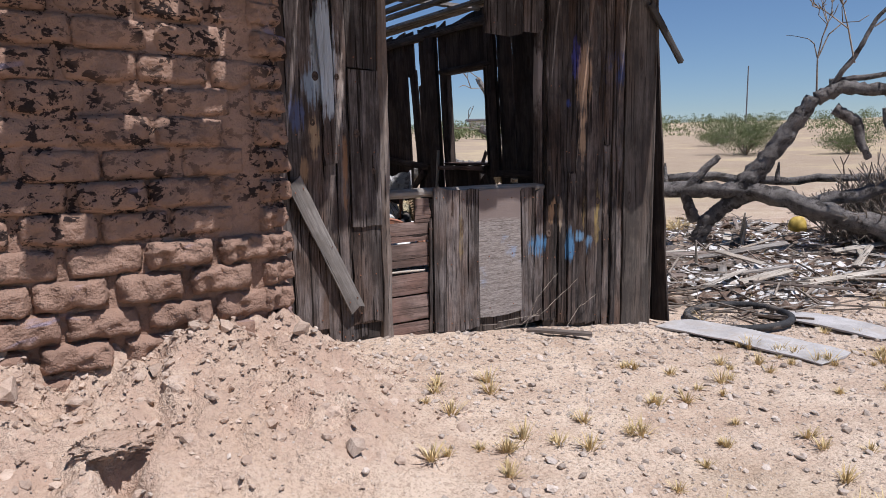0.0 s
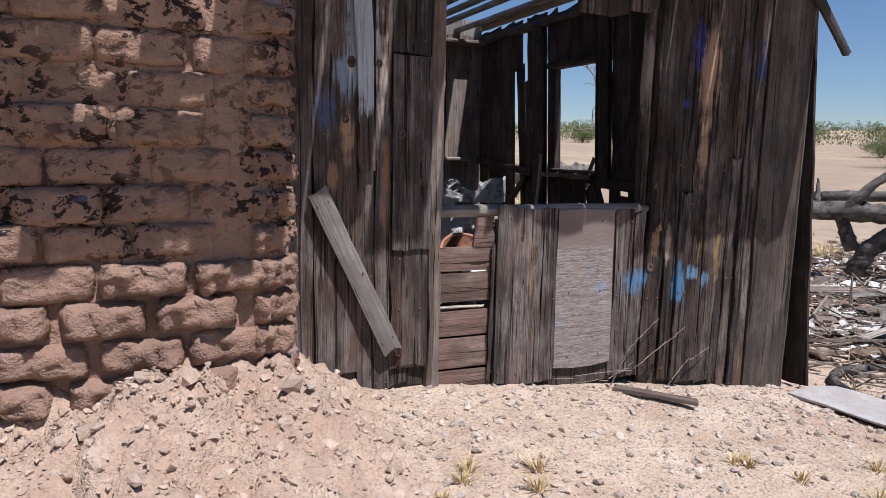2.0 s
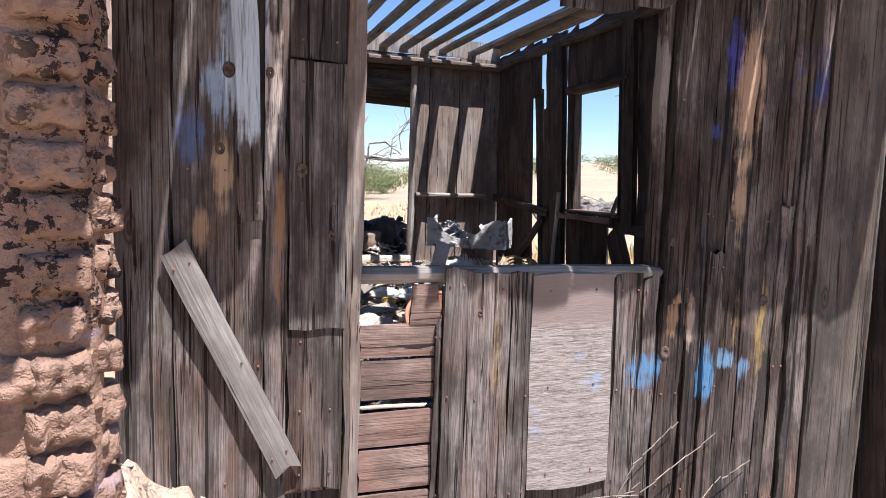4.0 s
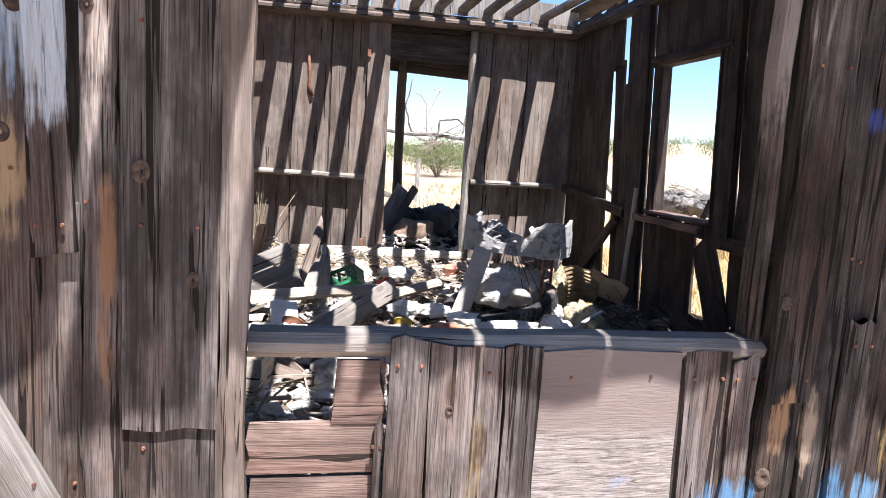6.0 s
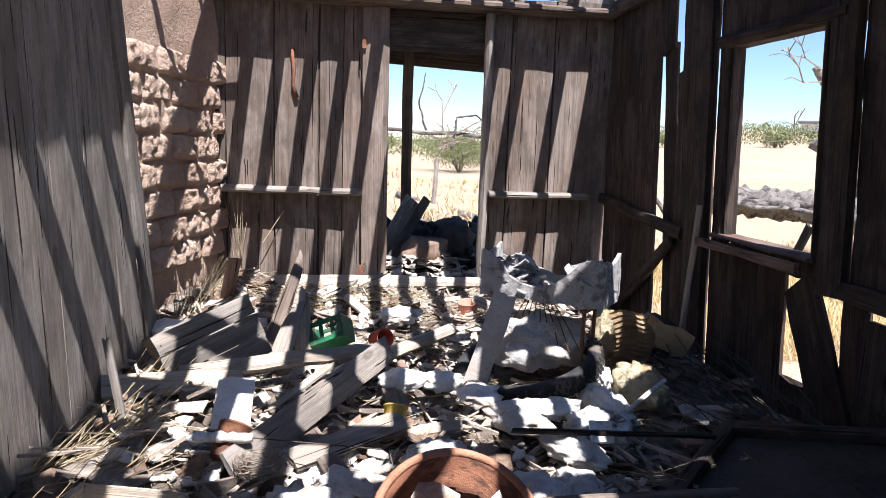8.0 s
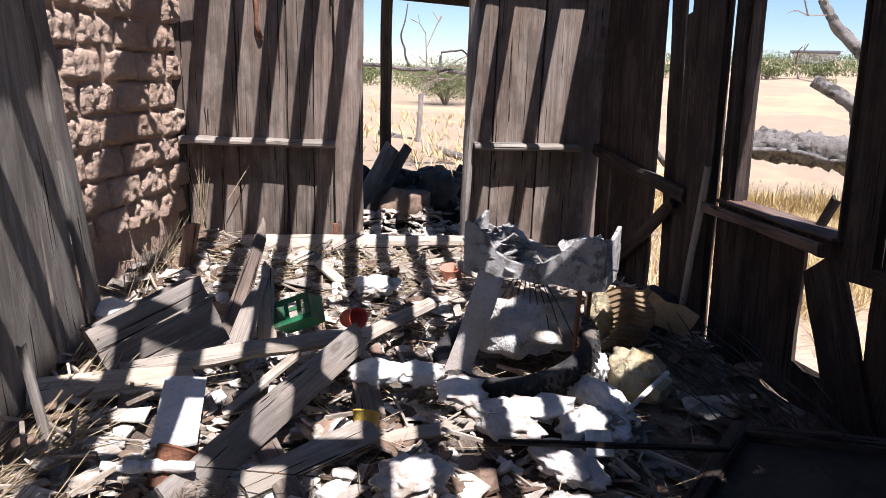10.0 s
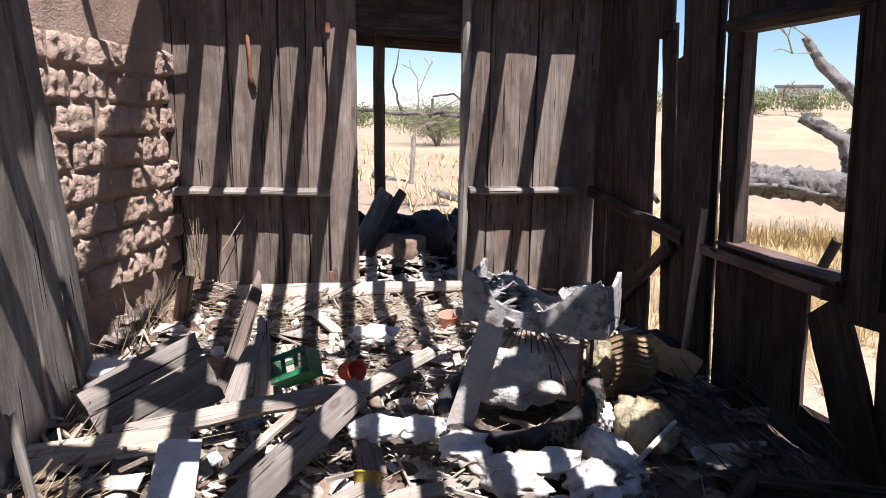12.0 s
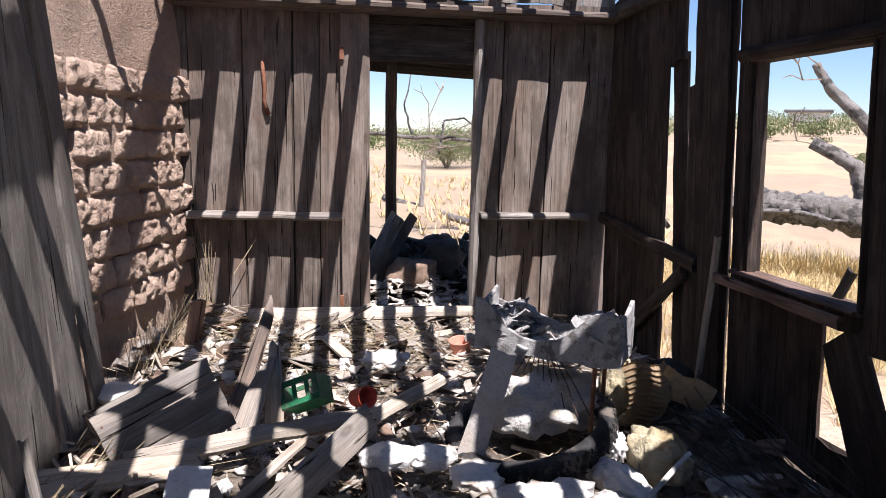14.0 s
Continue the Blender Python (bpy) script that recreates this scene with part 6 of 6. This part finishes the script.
h = Heap()
for _ in range(26):
    a, r = U(0, 6.28), U(0, 0.18)
    h.slab((r * math.cos(a), r * math.sin(a), U(0.05, 0.18)), U(0.10, 0.24), U(0.08, 0.2), 0.006, 0.5, 0.2)
h.make("rubble", PAPER, "", "", parent=drum)
sheet = loose_board("white_sheet", (0.72, 1.22, 0.36), (0.98, 1.34, 0.50), 0.20, 0.008, WHITE, (0.1, -0.8, 0.6), "torn white board leaning in the drum", "board", wob=0.02, ragged=0.05)
for at, size in (((0.36, 1.52, 0.40), (0.17, 0.13, 0.12)), ((0.30, 1.62, 0.38), (0.13, 0.12, 0.09)), ((1.16, 1.74, 0.38), (0.12, 0.09, 0.07)), ((0.52, 1.82, 0.36), (0.16, 0.10, 0.07)), ((1.35, 1.80, 0.36), (0.12, 0.10, 0.06)), ((0.85, 2.1, 0.36), (0.14, 0.11, 0.06)), ((1.28, 2.46, 0.37), (0.17, 0.10, 0.06)), ((1.62, 2.38, 0.37), (0.15, 0.10, 0.06)), ((1.45, 2.12, 0.37), (0.16, 0.09, 0.05))):
    lumpy("plaster_lump", at, size, PLASTER, "big lump of white fallen plaster", "plaster", 6, 0.4, 4, U(0, 180))
nest = Heap()
for _ in range(190):
    a = U(0, 6.28)
    r = 0.075 + RNG.gauss(0, 0.014)
    b = a + U(0.5, 1.3)
    z = 0.47 + U(-0.03, 0.03)
    nest.stick((0.17 + r * math.cos(a), 1.88 + r * math.sin(a), z), (0.17 + r * math.cos(b), 1.88 + r * math.sin(b), z + U(-0.015, 0.015)), 0.0022, 0.0018, 3)
tagged(nest.make("bird_nest", TWIG, "", ""), "small round bird nest of dry twigs", "nest", kind="thing")
rope = [Vector((-0.16, 2.02, 0.52)).lerp(Vector((0.13, 2.0, 0.515)), k / 12) + Vector((0, 0, 0.012 * noise.noise((k, 0, 0)))) for k in range(13)]
tagged(new("rope_end", mesh_of("rope_end", tube_bm(rope, [0.020 + 0.008 * noise.noise((k * 0.8, 3, 1)) for k in range(13)], 8, 0.5), WHITE, True)), "frayed white rope strung over the litter", "rope")
wire = [Vector((0.13, 2.0, 0.515)).lerp(Vector((0.62, 1.9, 0.50)), k / 6) for k in range(7)]
tagged(new("wire", mesh_of("wire", tube_bm(wire, [0.0025] * 7, 6), TIN)), "thin taut wire over the litter", "wire")

# the overturned panel by the side wall, its deep shade put into the colour
panel = thing("dark_panel", "framed panel tipped over by the wall, coloured dark for shade", "panel", pose(2.12, 1.62, 0.30, -14, -6, 43))
part("sheet", board_bm(1.15, 0.78, 0.03, wob=0.004), NEAR_BLACK, panel).matrix_basis = along((-0.57, 0, 0.08), (0.58, 0, 0.08), (0, 0, 1))
for y in (-0.37, 0.37):
    part("frame", board_bm(1.15, 0.07, 0.05, wob=0.003), WOOD_DARK, panel).matrix_basis = along((-0.57, y, 0.125), (0.58, y, 0.125), (0, 0, 1))
for x in (-0.54, 0.54):
    part("frame", board_bm(0.66, 0.07, 0.05, wob=0.003), WOOD_DARK, panel).matrix_basis = along((x, -0.33, 0.125), (x, 0.33, 0.125), (0, 0, 1))

# the heap in the porch behind the back door
heap, bits = Heap(), Heap()
for _ in range(330):
    x, y = U(0.7, 2.0), U(5.95, 7.4)
    top = 0.30 + 0.62 * smooth(6.0, 6.9, y) * (0.75 + 0.35 * lump(x, y, 2.0))
    heap.chunk((x, y, U(0.3, 1.0) * top), U(0.05, 0.15), 0.7)
for _ in range(200):
    x, y = U(0.75, 1.9), U(5.4, 6.25)
    bits.slab((x, y, 0.36 + 0.25 * smooth(5.9, 6.5, y)), U(0.06, 0.2), U(0.05, 0.15), 0.006, 0.4, 0.2)
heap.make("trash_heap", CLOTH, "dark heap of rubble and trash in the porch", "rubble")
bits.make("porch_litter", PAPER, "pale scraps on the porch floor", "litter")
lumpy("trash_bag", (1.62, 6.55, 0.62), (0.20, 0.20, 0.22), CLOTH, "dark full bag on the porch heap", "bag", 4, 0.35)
lumpy("trash_bag", (1.30, 6.40, 0.50), (0.26, 0.22, 0.18), BROWN, "brown cloth bundle on the porch heap", "bag", 4, 0.35)
loose_board("plank", (0.80, 6.30, 0.40), (1.22, 6.95, 1.02), 0.20, 0.025, WOOD_GREY, (0.4, -0.8, 0.4), "grey plank leaning on the porch heap", wob=0.003)
loose_board("plank", (0.90, 6.20, 0.42), (1.36, 6.90, 1.04), 0.10, 0.025, WOOD_DARK, (0.4, -0.8, 0.4), "dark plank leaning on the porch heap", wob=0.003)

# a strip of bark and dry stalks on the back wall
bark = [Vector((0.02, BY - 0.03, 2.38)), Vector((0.035, BY - 0.035, 2.2)), Vector((0.03, BY - 0.035, 2.08)), Vector((0.06, BY - 0.03, 1.98))]
tagged(new("bark_strip", mesh_of("bark_strip", tube_bm(bark, [0.014, 0.018, 0.014, 0.02], 7, 0.3), RUST, True)), "strip of brown bark hanging on the plank wall", "bark")
st = Heap()
for k in range(9):
    st.stick((-0.40 + U(-0.06, 0.06), BY - 0.12, 0.35), (-0.44 + U(-0.12, 0.10), BY - 0.05, U(0.8, 1.3)), 0.004, 0.002, 3)
st.stick((-0.22, BY - 0.1, 0.75), (-0.05, BY - 0.05, 1.02), 0.004, 0.003, 4)
for k in range(160):
    y = U(3.6, 5.4)
    st.stick((-0.60 + U(-0.02, 0.12), y, 0.40), (-0.60 + U(-0.02, 0.25), y + U(-0.2, 0.2), U(0.45, 0.75)), 0.003, 0.0015, 3)
st.make("wall_stalks", STRAW_DULL, "dry stalks leaning on the walls", "stalks")

# ---- laid pieces last ----
lay_front_bricks()
lay_inner_bricks()
